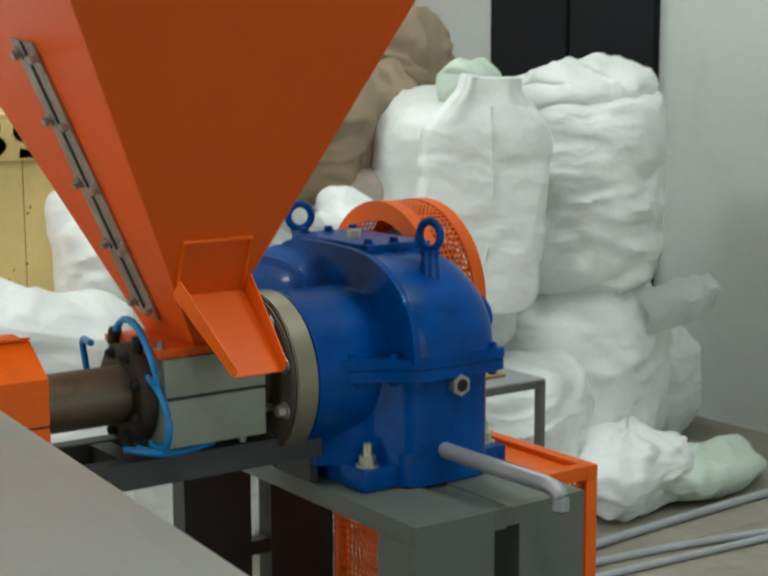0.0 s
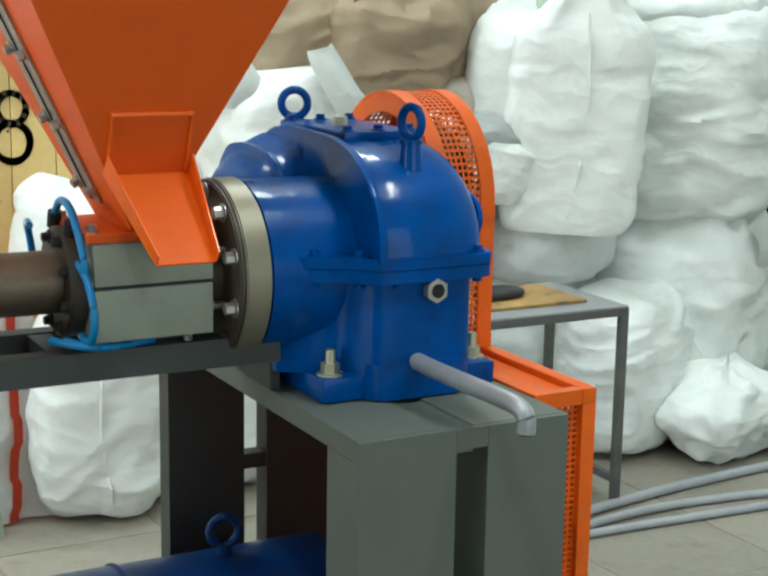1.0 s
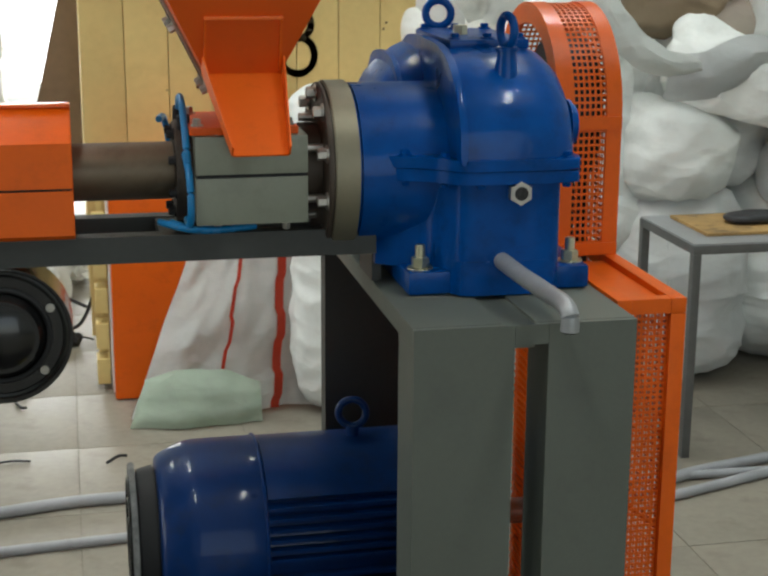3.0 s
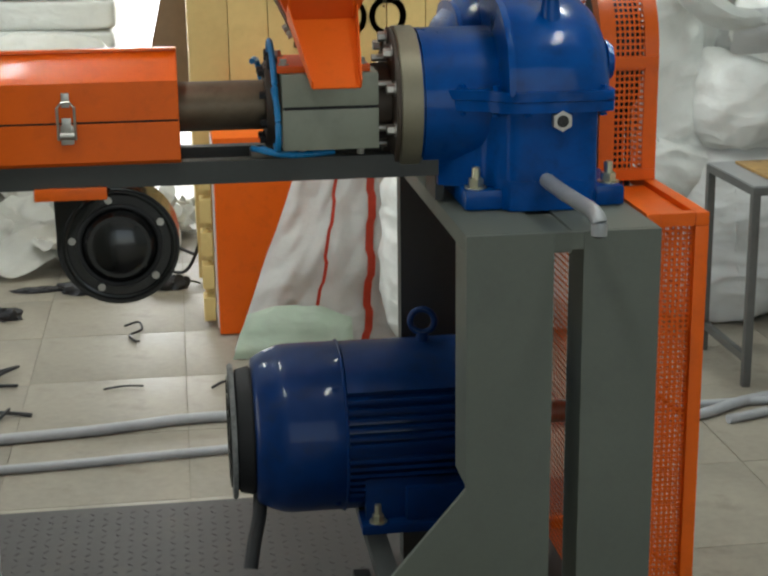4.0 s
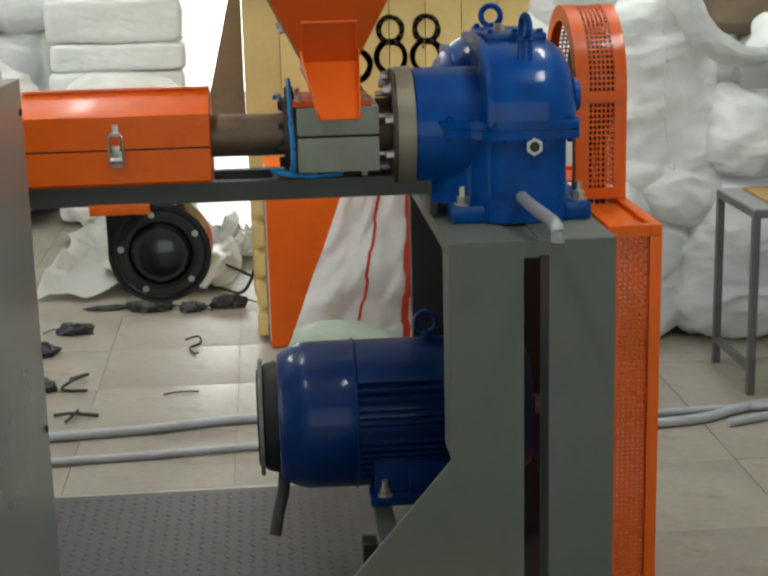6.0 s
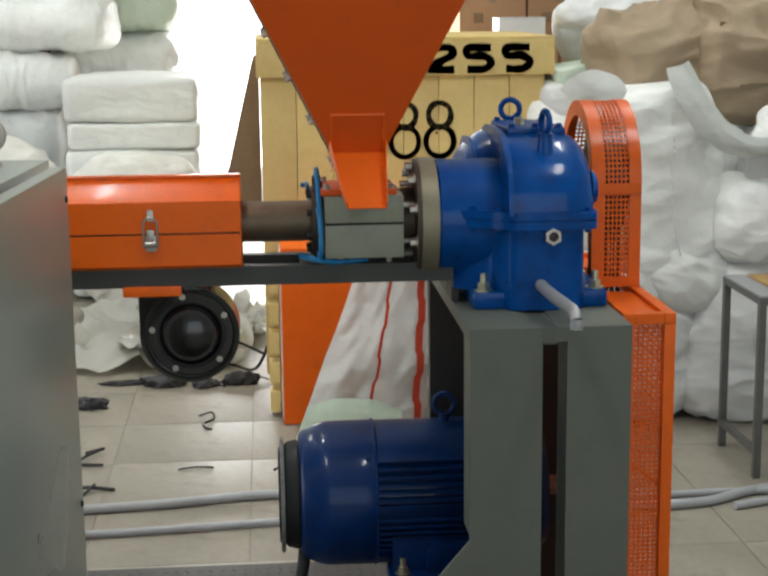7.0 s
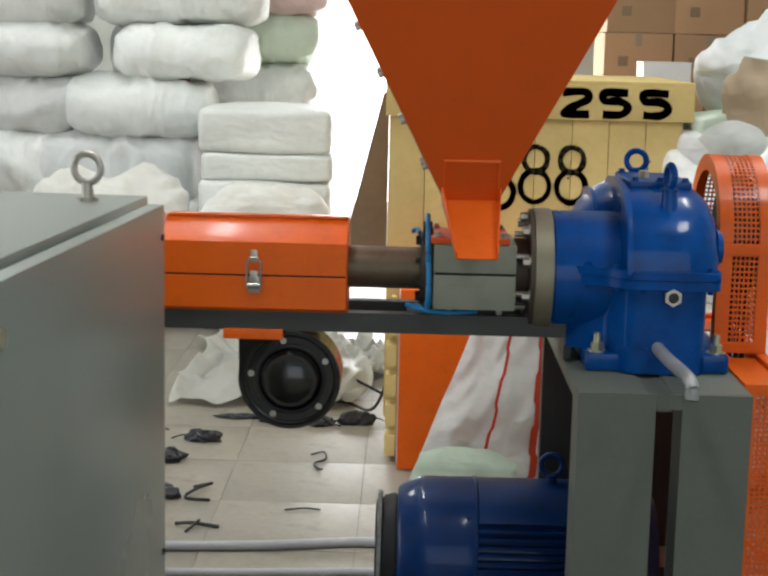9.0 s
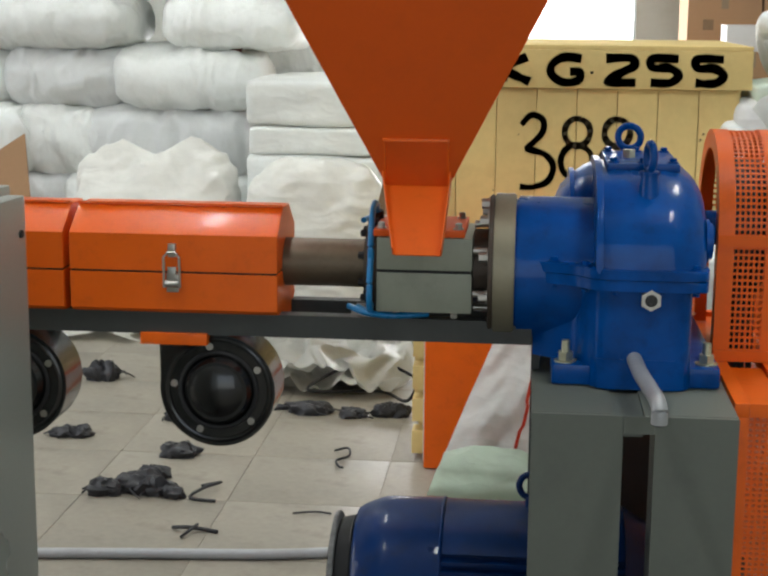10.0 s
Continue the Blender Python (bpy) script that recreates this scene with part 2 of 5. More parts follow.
def part(name, bm, mat, parent, label=""):
    ob = link(name, bm, mat)
    ob.parent = parent
    return tagged(ob, label)


def thing(name, label, category, at=(0, 0, 0), group="", kind="", turn=0.0):
    ob = new(name)
    ob.empty_display_size = 0.05
    ob.matrix_basis = pose(*at, 0, 0, turn)
    return tagged(ob, label, category, group, kind)


def solid(name, bm, mat, label, category, group="", kind=""):
    return tagged(link(name, bm, mat), label, category, group, kind)


def B():
    return bmesh.new()


def bolt(bm, p, d, r=0.008, h=0.008, washer=True):
    """A hexagon head on a washer, standing off in the direction d."""
    p, d = Vector(p), Vector(d).normalized()
    if washer:
        rod(bm, p, p + d * 0.002, r * 1.45, n=14)
    rod(bm, p + d * 0.002, p + d * (0.002 + h), r, n=6, bevel=0.0008)
    return bm


def ring(bm, c, axis, R, r, n=28, k=10):
    c = Vector(c)
    q = Vector(axis).to_track_quat("Z", "Y").to_matrix()
    rows = []
    for i in range(n):
        a = 2 * math.pi * i / n
        o = q @ Vector((math.cos(a), math.sin(a), 0))
        rows.append([bm.verts.new(c + o * (R + r * math.cos(b)) + q @ Vector((0, 0, r * math.sin(b)))) for b in (2 * math.pi * j / k for j in range(k))])
    for i in range(n):
        a, b = rows[i], rows[(i + 1) % n]
        for j in range(k):
            bm.faces.new((a[j], a[(j + 1) % k], b[(j + 1) % k], b[j]))
    return bm


# ---- the hall ----
floor = solid("floor", box(B(), -7, 3.4, -6, 7.6, -0.2, -0.0025), material("floor_joint", (0.25, 0.222, 0.18), 0.8, vary=0.3, scale=2.5), "grey mortar bed under the floor slabs", "floor", kind="structure")
SLAB = material("floor_slab", (0.29, 0.262, 0.212), 0.48, vary=0.24, scale=3.2, grain=45, bump=0.15, dirt=(0.17, 0.145, 0.11), dirt_amount=0.7, per_object=0.05)
# emissive sheet stands in for the blinding daylight beyond the doorway
GLOW = material("glowing_daylight_sheet", (0.8, 0.8, 0.79), 0.9, vary=0.03)
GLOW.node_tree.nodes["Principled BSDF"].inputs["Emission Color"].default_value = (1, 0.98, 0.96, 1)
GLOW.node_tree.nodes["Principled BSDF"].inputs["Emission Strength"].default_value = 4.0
solid("backdrop", box(B(), -6, 5, 10.5, 10.6, -0.003, 2.25), GLOW, "glowing white sheet standing for the glaring daylight outside the doorway", "backdrop", kind="structure")
solid("ground", box(B(), -400, 400, 7.62, 800, -0.3, -0.004), material("pale_yard", (0.72, 0.70, 0.66), 0.9), "pale concrete yard outside the hall", "ground", kind="structure")
solid("wall_east", box(B(), 3.4, 3.6, -6, 7.6, -0.2, 4.4), PLASTER, "pale grey-green plastered wall of the hall", "wall", kind="structure")
# unseen west wall; its gate opening is added to let side light in
wb = B()
box(wb, -7.2, -7, -6, -1.8, -0.2, 4.4)
box(wb, -7.2, -7, 3.0, 7.6, -0.2, 4.4)
box(wb, -7.2, -7, -1.8, 3.0, 3.5, 4.4)
solid("wall_west", wb, PLASTER, "unseen pale grey plastered wall with a wide gate opening added for light", "wall", kind="structure")
wb = B()
box(wb, -7, -1.9, 7.4, 7.6, -0.2, 4.4)
box(wb, 0.62, 3.4, 7.4, 7.6, -0.2, 4.4)
box(wb, -1.9, 0.62, 7.4, 7.6, 1.86, 4.4)
solid("wall_north", wb, PLASTER, "pale plastered rear wall with a wide doorway", "wall", kind="structure")
# unseen south wall, with an opening added for light from the front
wb = B()
box(wb, -7.2, -1.5, -6.2, -6, -0.2, 4.4)
box(wb, 2.7, 3.6, -6.2, -6, -0.2, 4.4)
box(wb, -1.5, 2.7, -6.2, -6, 3.6, 4.4)
solid("wall_south", wb, PLASTER, "unseen pale plastered front wall with a wide gate opening added for light", "wall", kind="structure")
solid("ceiling", box(B(), -7.2, 3.6, -6.2, 7.6, 4.4, 4.6), CEILING, "white board ceiling of the hall", "ceiling", kind="structure")
db = B()
box(db, 3.36, 3.4, 2.89, 3.40, 0, 2.6, 0.004)
box(db, 3.36, 3.4, 3.425, 3.95, 0, 2.6, 0.004)
solid("door_1", db, DARKDOOR, "near-black double-leaf metal door in the wall", "door", kind="structure")

# ceiling lamps: long white fluorescent fittings, unseen, added for the light from above
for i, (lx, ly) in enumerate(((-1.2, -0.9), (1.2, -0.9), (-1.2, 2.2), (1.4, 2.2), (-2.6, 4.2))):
    lamp = thing("ceiling_light", "unseen white twin-tube fluorescent fitting added under the ceiling for overhead light", "ceiling light", (lx, ly, 4.3), "fluorescent fittings")
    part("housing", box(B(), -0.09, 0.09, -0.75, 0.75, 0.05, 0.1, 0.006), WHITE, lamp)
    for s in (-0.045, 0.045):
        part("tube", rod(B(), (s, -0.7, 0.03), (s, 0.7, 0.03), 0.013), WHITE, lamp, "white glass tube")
    area_lamp("added_overhead_glow", (lx, ly, 4.28), (lx, ly, 0), 0.14, 1.4, 50, (0.97, 1.0, 0.96))

# ---- pedestal under the gearbox ----
HP = 0.85
ped = thing("machine_pedestal", "grey painted steel portal pedestal carrying the blue gearbox", "machine stand")
tb = B()
box(tb, 0.0, 0.118, 0.0065, 0.70, HP - 0.028, HP, 0.001)
box(tb, 0.164, 0.30, 0.0065, 0.70, HP - 0.028, HP, 0.001)
part("top_plate", tb, GREY, ped)
part("slot_strip", box(B(), 0.1185, 0.1635, 0.0065, 0.70, HP - 0.034, HP - 0.004), GREY, ped)
part("front_tie", box(B(), 0.1345, 0.1795, -0.003, 0.006, HP - 0.027, HP - 0.0008), GREY, ped)


def leg(x0, x1, y0, depth, mat, flare, label=""):
    """A channel leg: face plate, flared at the foot where asked, with two side flanges behind it."""
    out = [(x0, HP - 0.0006), (x1, HP - 0.0006), (x1, 0.006), (x0 - (0.37 if flare else 0), 0.006)]
    if flare:
        out.append((x0, 0.444))
    p = part("leg", prism(B(), out, "y", y0 - 0.003, y0 + 0.006), mat, ped, label)
    for x in (x0 + 0.0003, x1 - 0.0073):
        part("leg_flange", box(B(), x, x + 0.007, y0 + 0.0062, y0 + depth, 0.45 if flare and x < x0 + 0.01 else 0.006, HP - 0.0285), mat, p)


leg(0.0, 0.134, 0.0, 0.085, GREY, True, "grey leg plate that flares out towards the floor")
leg(0.180, 0.30, 0.0, 0.085, GREY, False)
# rear legs coloured dark for the shade inside the pedestal
leg(0.0, 0.13, 0.66, 0.04, DARK, False, "rear leg plate, dark colour holding the shade inside the pedestal")
leg(0.17, 0.30, 0.66, 0.04, DARK, False, "rear leg plate, dark colour holding the shade inside the pedestal")
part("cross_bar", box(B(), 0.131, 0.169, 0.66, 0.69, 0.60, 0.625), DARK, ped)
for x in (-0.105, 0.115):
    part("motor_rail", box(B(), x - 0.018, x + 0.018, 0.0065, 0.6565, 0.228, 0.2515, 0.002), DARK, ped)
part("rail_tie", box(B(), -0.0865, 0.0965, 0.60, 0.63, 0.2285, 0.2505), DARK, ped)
part("tension_block", box(B(), -0.155, -0.125, 0.17, 0.22, 0.165, 0.215, 0.006), RUBBER, ped)
part("front_sill", box(B(), -0.23, 0.14, -0.075, -0.001, 0.006, 0.185, 0.004), YELLOW, ped, "dull yellow painted step bar")

# ---- gearbox ----
AX, AZ = 0.30, 1.012
gear = thing("gearbox", "glossy blue cast gear reducer with eyebolts on a grey pedestal", "gearbox")
b = B()
rod(b, (-0.0318, AX, AZ), (0.125, AX, AZ), 0.117, n=64, bevel=0.004)
part("output_housing", b, BLUE, gear)
b = B()
rod(b, (-0.066, AX, AZ), (-0.032, AX, AZ), 0.121, n=72, bevel=0.002)
part("flange_ring", b, RINGSTEEL, gear, "olive bare steel ring")
fl = part("flange", rod(B(), (-0.074, AX, AZ), (-0.0665, AX, AZ), 0.1185, n=64, bevel=0.002), FLANGE, gear, "dark brown steel flange")
for k in range(10):
    a = 2 * math.pi * (k + 0.5) / 10
    part("bolt", bolt(B(), (-0.0745, AX + 0.104 * math.cos(a), AZ + 0.104 * math.sin(a)), (-1, 0, 0), 0.0085, 0.012), STEEL, fl)
part("neck", rod(B(), (-0.099, AX, AZ), (-0.0745, AX, AZ), 0.062, n=40), FLANGE, gear)
for k in range(6):
    a = 2 * math.pi * (k + 0.5) / 6
    part("stud", rod(B(), (-0.099, AX + 0.07 * math.cos(a), AZ + 0.07 * math.sin(a)), (-0.0745, AX + 0.07 * math.cos(a), AZ + 0.07 * math.sin(a)), 0.006, n=10), STEEL, fl)
# lower case: a rounded plan that swells out of the drum, above two feet
b = B()
low_plan = curve_points([(0.0, 0.240, 0), (0.035, 0.216, 0), (0.066, 0.200, 0), (0.088, 0.163, 0), (0.108, 0.142, 0), (0.17, 0.1385, 0), (0.225, 0.140, 0), (0.241, 0.153, 0), (0.245, 0.20, 0)], 4)
prism(b, [(q.x, q.y) for q in low_plan] + [(0.245, 0.61), (0.0, 0.61)], "z", 0.880, 1.012)
part("lower_case", b, BLUE, gear)
b = B()
prism(b, [(0.090, 0.158), (0.100, 0.143), (0.118, 0.1375), (0.215, 0.1375), (0.233, 0.143), (0.243, 0.158), (0.243, 0.615), (0.090, 0.615)], "z", 0.8525, 0.9)
part("oil_sump", b, BLUE, gear)
for x0, x1 in ((0.030, 0.112), (0.226, 0.291)):
    part("foot", box(B(), x0, x1, 0.160, 0.60, 0.8515, 0.884, 0.007), BLUE, gear)
split_plan = curve_points([(0.004, 0.188, 0), (0.03, 0.176, 0), (0.062, 0.160, 0), (0.084, 0.138, 0), (0.106, 0.127, 0), (0.15, 0.1255, 0), (0.245, 0.1255, 0), (0.262, 0.134, 0), (0.265, 0.155, 0)], 4)
split_out = [(q.x, q.y) for q in split_plan] + [(0.265, 0.625), (0.004, 0.625)]
part("split_flange", prism(B(), split_out, "z", 1.0265, 1.042, 0.004), BLUE, gear)
part("split_flange", prism(B(), [(x, y + 0.0015) for x, y in split_out], "z", 1.0085, 1.0255, 0.004), BLUE, gear)
for x, y in ((0.030, 0.187), (0.078, 0.156), (0.124, 0.137), (0.190, 0.137), (0.245, 0.139)):
    part("flange_bolt", bolt(B(), (x, y, 1.042), (0, 0, 1), 0.0065, 0.006), BLUE, gear)
    part("flange_nut", bolt(B(), (x, y, 1.0085), (0, 0, -1), 0.0065, 0.005, False), BLUE, gear)


def vault(y0, y1, z0, z1, n=22, e=2.5):
    pts = []
    for k in range(n + 1):
        a = math.pi * k / n
        c, s = math.cos(a), math.sin(a)
        pts.append(((y0 + y1) / 2 - math.copysign(abs(c) ** (2 / e), c) * (y1 - y0) / 2, z0 + abs(s) ** (2 / e) * (z1 - z0)))
    return pts


def case_profile(grow):
    """Outline of the upper case in y and z: rounded at the front, flat on top, falling away at the rear."""
    pts = curve_points([(0, 0.128, 1.036), (0, 0.133, 1.08), (0, 0.155, 1.123), (0, 0.20, 1.158), (0, 0.25, 1.176), (0, 0.31, 1.182), (0, 0.43, 1.182), (0, 0.485, 1.166), (0, 0.54, 1.125), (0, 0.575, 1.08), (0, 0.585, 1.036)], 3)
    mid = Vector((0, 0.355, 1.036))
    return [(p.y + (p.y - mid.y) / 0.24 * grow, p.z + (p.z - mid.z) / 0.14 * grow) for p in pts]


b = B()
rows = []
for x, grow in ((0.0945, -0.004), (0.106, -0.003), (0.120, 0.0), (0.16, 0.0), (0.20, 0.0), (0.222, -0.003), (0.240, -0.010), (0.253, -0.021), (0.261, -0.036), (0.264, -0.055)):
    rows.append([b.verts.new((x, y, max(z, 1.036))) for y, z in case_profile(grow)])
for ra, rc in zip(rows, rows[1:]):
    for k in range(len(ra)):
        b.faces.new((ra[k], ra[(k + 1) % len(ra)], rc[(k + 1) % len(ra)], rc[k]))
b.faces.new(rows[0][::-1])
b.faces.new(rows[-1])
part("upper_case", b, BLUE, gear)
b = B()
prism(b, case_profile(0.0035), "x", 0.092, 0.103, 0.0045)
part("case_rib", b, BLUE, gear)
b = B()
rows = []
for x, top, side in ((0.030, 1.085, 0.375), (0.033, 1.106, 0.355), (0.042, 1.128, 0.34), (0.058, 1.147, 0.33), (0.078, 1.163, 0.325), (0.096, 1.172, 0.322)):
    rows.append([b.verts.new((x, y, z)) for y, z in vault(side, 0.585, 1.036, top, e=2.9)])
for ra, rc in zip(rows, rows[1:]):
    for k in range(len(ra)):
        b.faces.new((ra[k], ra[(k + 1) % len(ra)], rc[(k + 1) % len(ra)], rc[k]))
b.faces.new(rows[0][::-1])
b.faces.new(rows[-1])
part("input_dome", b, BLUE, gear)
part("dome_rib", prism(B(), vault(0.334, 0.590, 1.04, 1.158, e=2.9), "x", 0.055, 0.063, 0.003), BLUE, gear)
b = B()
rod(b, (0.255, 0.20, 1.078), (0.272, 0.20, 1.078), 0.034, n=32, bevel=0.006)
part("bearing_cap", b, BLUE, gear)
b = B()
rod(b, (0.255, 0.47, 1.06), (0.34, 0.47, 1.06), 0.03, n=32, bevel=0.003)
part("input_shaft_cap", b, BLUE, gear)
cov = part("inspection_cover", box(B(), 0.110, 0.226, 0.265, 0.475, 1.176, 1.190, 0.004), BLUE, gear)
for x in (0.121, 0.168, 0.215):
    for y in (0.280, 0.460):
        part("bolt", bolt(B(), (x, y, 1.190), (0, 0, 1), 0.0065, 0.006), BLUE, cov)
part("breather", rod(B(), (0.15, 0.36, 1.190), (0.15, 0.36, 1.203), 0.011, n=6), BRASS, cov)
for ex, ey, zb, ax in ((0.161, 0.535, 1.118, (0.25, 1, 0)), (0.172, 0.195, 1.118, (1, 0.2, 0))):
    b = B()
    rod(b, (ex, ey, zb), (ex, ey, zb + 0.062), 0.019, 0.013, n=20)
    rod(b, (ex, ey, zb + 0.062), (ex, ey, zb + 0.068), 0.017, n=20, bevel=0.002)
    ring(b, (ex, ey, zb + 0.090), ax, 0.0200, 0.0062)
    part("eyebolt", b, BLUE, gear, "blue painted lifting eye")
b = B()
rod(b, (0.177, 0.146, 0.996), (0.177, 0.124, 0.996), 0.0165, n=6, bevel=0.001)
port = part("sight_plug", b, STEEL, gear, "bright steel hexagon oil sight plug")
part("sight_glass", rod(B(), (0.177, 0.1242, 0.996), (0.177, 0.1232, 0.996), 0.0095, n=20), BLACK, port, "dark oil glass")
for x, y in ((0.052, 0.184), (0.272, 0.192), (0.054, 0.575), (0.278, 0.575)):
    b = bolt(B(), (x, y, 0.884), (0, 0, 1), 0.0125, 0.014)
    rod(b, (x, y, 0.898), (x, y, 0.918), 0.007, n=14, bevel=0.0012)
    part("foot_bolt", b, BRASS, gear, "zinc plated foot bolt and nut")
pts = curve_points([(0.156, 0.148, 0.901), (0.160, 0.06, 0.899), (0.170, -0.035, 0.896), (0.1745, -0.072, 0.893), (0.177, -0.087, 0.882), (0.177, -0.088, 0.864)], 7)
dp = part("drain_pipe", sweep(B(), pts, 0.0118, 18), ALU, gear, "dull grey drain pipe with an elbow")
# black disc gives the solid pipe end the shade of an open hole
part("pipe_mouth_shade", rod(B(), (0.177, -0.088, 0.8639), (0.177, -0.088, 0.8615), 0.0088, n=18), BLACK, dp)

# ---- belt guard ----
guard = thing("belt_guard", "orange steel belt guard with perforated panels beside the gearbox", "machine guard")
GX0, GX1 = 0.300, 0.402


def arch(r0, z0, cy=0.508, cz=1.065, n=28):
    return [(cy - r0, z0)] + [(cy - r0 * math.cos(math.pi * k / n), cz + r0 * math.sin(math.pi * k / n)) for k in range(n + 1)] + [(cy + r0, z0)]


def strip_frame(bm, outline_out, outline_in, x0, x1):
    """A band between two nested outlines, carried from x0 to x1."""
    n = len(outline_out)
    grid = [[bm.verts.new((x, p[0], p[1])) for p in o] for x in (x0, x1) for o in (outline_out, outline_in)]
    for k in range(n - 1):
        for a, c in ((0, 1), (3, 2), (2, 0), (1, 3)):
            bm.faces.new((grid[a][k], grid[a][k + 1], grid[c][k + 1], grid[c][k]))
    for k in (0, n - 1):
        bm.faces.new((grid[0][k], grid[1][k], grid[3][k], grid[2][k]))
    return bm


for x0, x1 in ((GX0, GX0 + 0.026), (GX1 - 0.024, GX1)):
    part("arch_band", strip_frame(B(), arch(0.162, 0.853), arch(0.158, 0.853), x0, x1), ORANGE, guard)
for x0, x1 in ((GX0, GX0 + 0.003), (GX1 - 0.003, GX1)):
    part("side_rim", strip_frame(B(), arch(0.1575, 0.853), arch(0.130, 0.853), x0, x1), ORANGE, guard)


def thin_box(bm, lo, hi):
    vs = [bm.verts.new((x, y, z)) for x in (lo[0], hi[0]) for y in (lo[1], hi[1]) for z in (lo[2], hi[2])]
    for f in ((0, 1, 3, 2), (4, 6, 7, 5), (0, 4, 5, 1), (2, 3, 7, 6), (0, 2, 6, 4), (1, 5, 7, 3)):
        bm.faces.new([vs[i] for i in f])


def lattice(bm, plane, c, a0, a1, z0, z1, pitch=0.0085, bar=0.0038, th=0.0012):
    """Perforated sheet as crossing strips; plane x or y at c."""
    na, nz = int((a1 - a0) / pitch), int((z1 - z0) / pitch)
    def put(a, b, z, w, off):
        if plane == "y":
            thin_box(bm, (a, c + off, z), (b, c + off + th, w))
        else:
            thin_box(bm, (c + off, a, z), (c + off + th, b, w))
    for i in range(nz + 1):
        z = z0 + i * (z1 - z0) / nz
        put(a0, a1, z - bar / 2, z + bar / 2, 0)
    for j in range(na + 1):
        a = a0 + j * (a1 - a0) / na
        put(a - bar / 2, a + bar / 2, z0, z1, 0.0004)
    return bm


def perforated_arch():
    """Perforated sheet round the arch, between the two bands: a lattice of narrow strips."""
    b = B()
    r, cz, cy = 0.160, 1.065, 0.508
    length = 0.205 + math.pi * r
    n = 66
    def at(s):
        if s < 0.205:
            return Vector((0, cy - r, 0.86 + s)), Vector((0, 0, 1))
        a = (s - 0.205) / r
        return Vector((0, cy - r * math.cos(a), cz + r * math.sin(a))), Vector((0, math.sin(a), math.cos(a)))
    def block(s0, s1, x0, x1, th=0.0012):
        (p, d), (q, e) = at(s0), at(s1)
        vs = []
        for pt, dr in ((p, d), (q, e)):
            nrm = Vector((0, -dr.z, dr.y))
            for x in (x0, x1):
                for o in (0, -th):
                    v = pt + nrm * o
                    vs.append(b.verts.new((x, v.y, v.z)))
        for f in ((0, 2, 6, 4), (1, 5, 7, 3), (0, 4, 5, 1), (2, 3, 7, 6), (0, 1, 3, 2), (4, 6, 7, 5)):
            b.faces.new([vs[i] for i in f])
    step = length / n
    for i in range(n):
        block(i * step, i * step + step * 0.36, GX0 + 0.026, GX1 - 0.024)
    nx = 6
    w = (GX1 - GX0 - 0.050) / nx
    for j in range(nx + 1):
        for i in range(n):
            block(i * step + step * 0.36, (i + 1) * step, GX0 + 0.026 + j * w - w * 0.17, GX0 + 0.026 + j * w + w * 0.17)
    return b


part("arch_mesh", perforated_arch(), ORANGE, guard, "orange perforated sheet")
b = lattice(B(), "x", GX1 - 0.002, 0.379, 0.637, 0.86, 1.065, 0.0105, 0.0040)
for i in range(13):
    z = 1.0755 + i * 0.0095
    w = math.sqrt(max(0.0, 0.130 ** 2 - (z - 1.065) ** 2))
    thin_box(b, (GX1 - 0.002, 0.508 - w, z - 0.002), (GX1 - 0.0008, 0.508 + w, z + 0.002))
    thin_box(b, (GX1 - 0.0016, 0.508 - 0.114 + i * 0.019 - 0.002, 1.065), (GX1 - 0.0004, 0.508 - 0.114 + i * 0.019 + 0.002, 1.065 + math.sqrt(0.130 ** 2 - (i * 0.019 - 0.114) ** 2)))
part("arch_side_mesh", b, ORANGE, guard, "orange perforated sheet")
part("arch_tie", box(B(), GX0 + 0.0005, GX1 - 0.0005, 0.3435, 0.3470, 1.047, 1.066), ORANGE, guard)
part("arch_tie", box(B(), GX0 + 0.0005, GX1 - 0.0005, 0.3435, 0.3470, 0.853, 0.872), ORANGE, guard)
part("pulley", rod(B(), (0.335, 0.495, 1.06), (0.385, 0.495, 1.06), 0.118, n=56, bevel=0.004), DARK, guard, "dark grooved pulley inside")
# lower housing: an angle frame with perforated panels
LX0, LX1, LY0, LY1, LZ = 0.304, 0.405, 0.080, 0.78, 0.852
for y in (LY0, LY1 - 0.022):
    for x in (LX0, LX1 - 0.022):
        part("corner_post", box(B(), x, x + 0.022, y, y + 0.022, 0.006, LZ - 0.022, 0.001), ORANGE, guard)
for y in (LY0, LY1 - 0.022):
    for z in (LZ - 0.0215, 0.008):
        part("end_rail", box(B(), LX0 + 0.0225, LX1 - 0.0225, y + 0.001, y + 0.021, z, z + 0.021), ORANGE, guard)
for x in (LX0, LX1 - 0.022):
    part("long_rail", box(B(), x, x + 0.022, LY0, LY1, LZ - 0.0215, LZ, 0.001), ORANGE, guard)
part("top_sheet", box(B(), LX0 + 0.0225, LX1 - 0.0225, LY0 + 0.0215, 0.345, LZ - 0.012, LZ - 0.009), ORANGE, guard)
part("back_top_sheet", box(B(), LX0 + 0.0225, LX1 - 0.0225, 0.62, LY1 - 0.0225, LZ - 0.012, LZ - 0.009), ORANGE, guard)


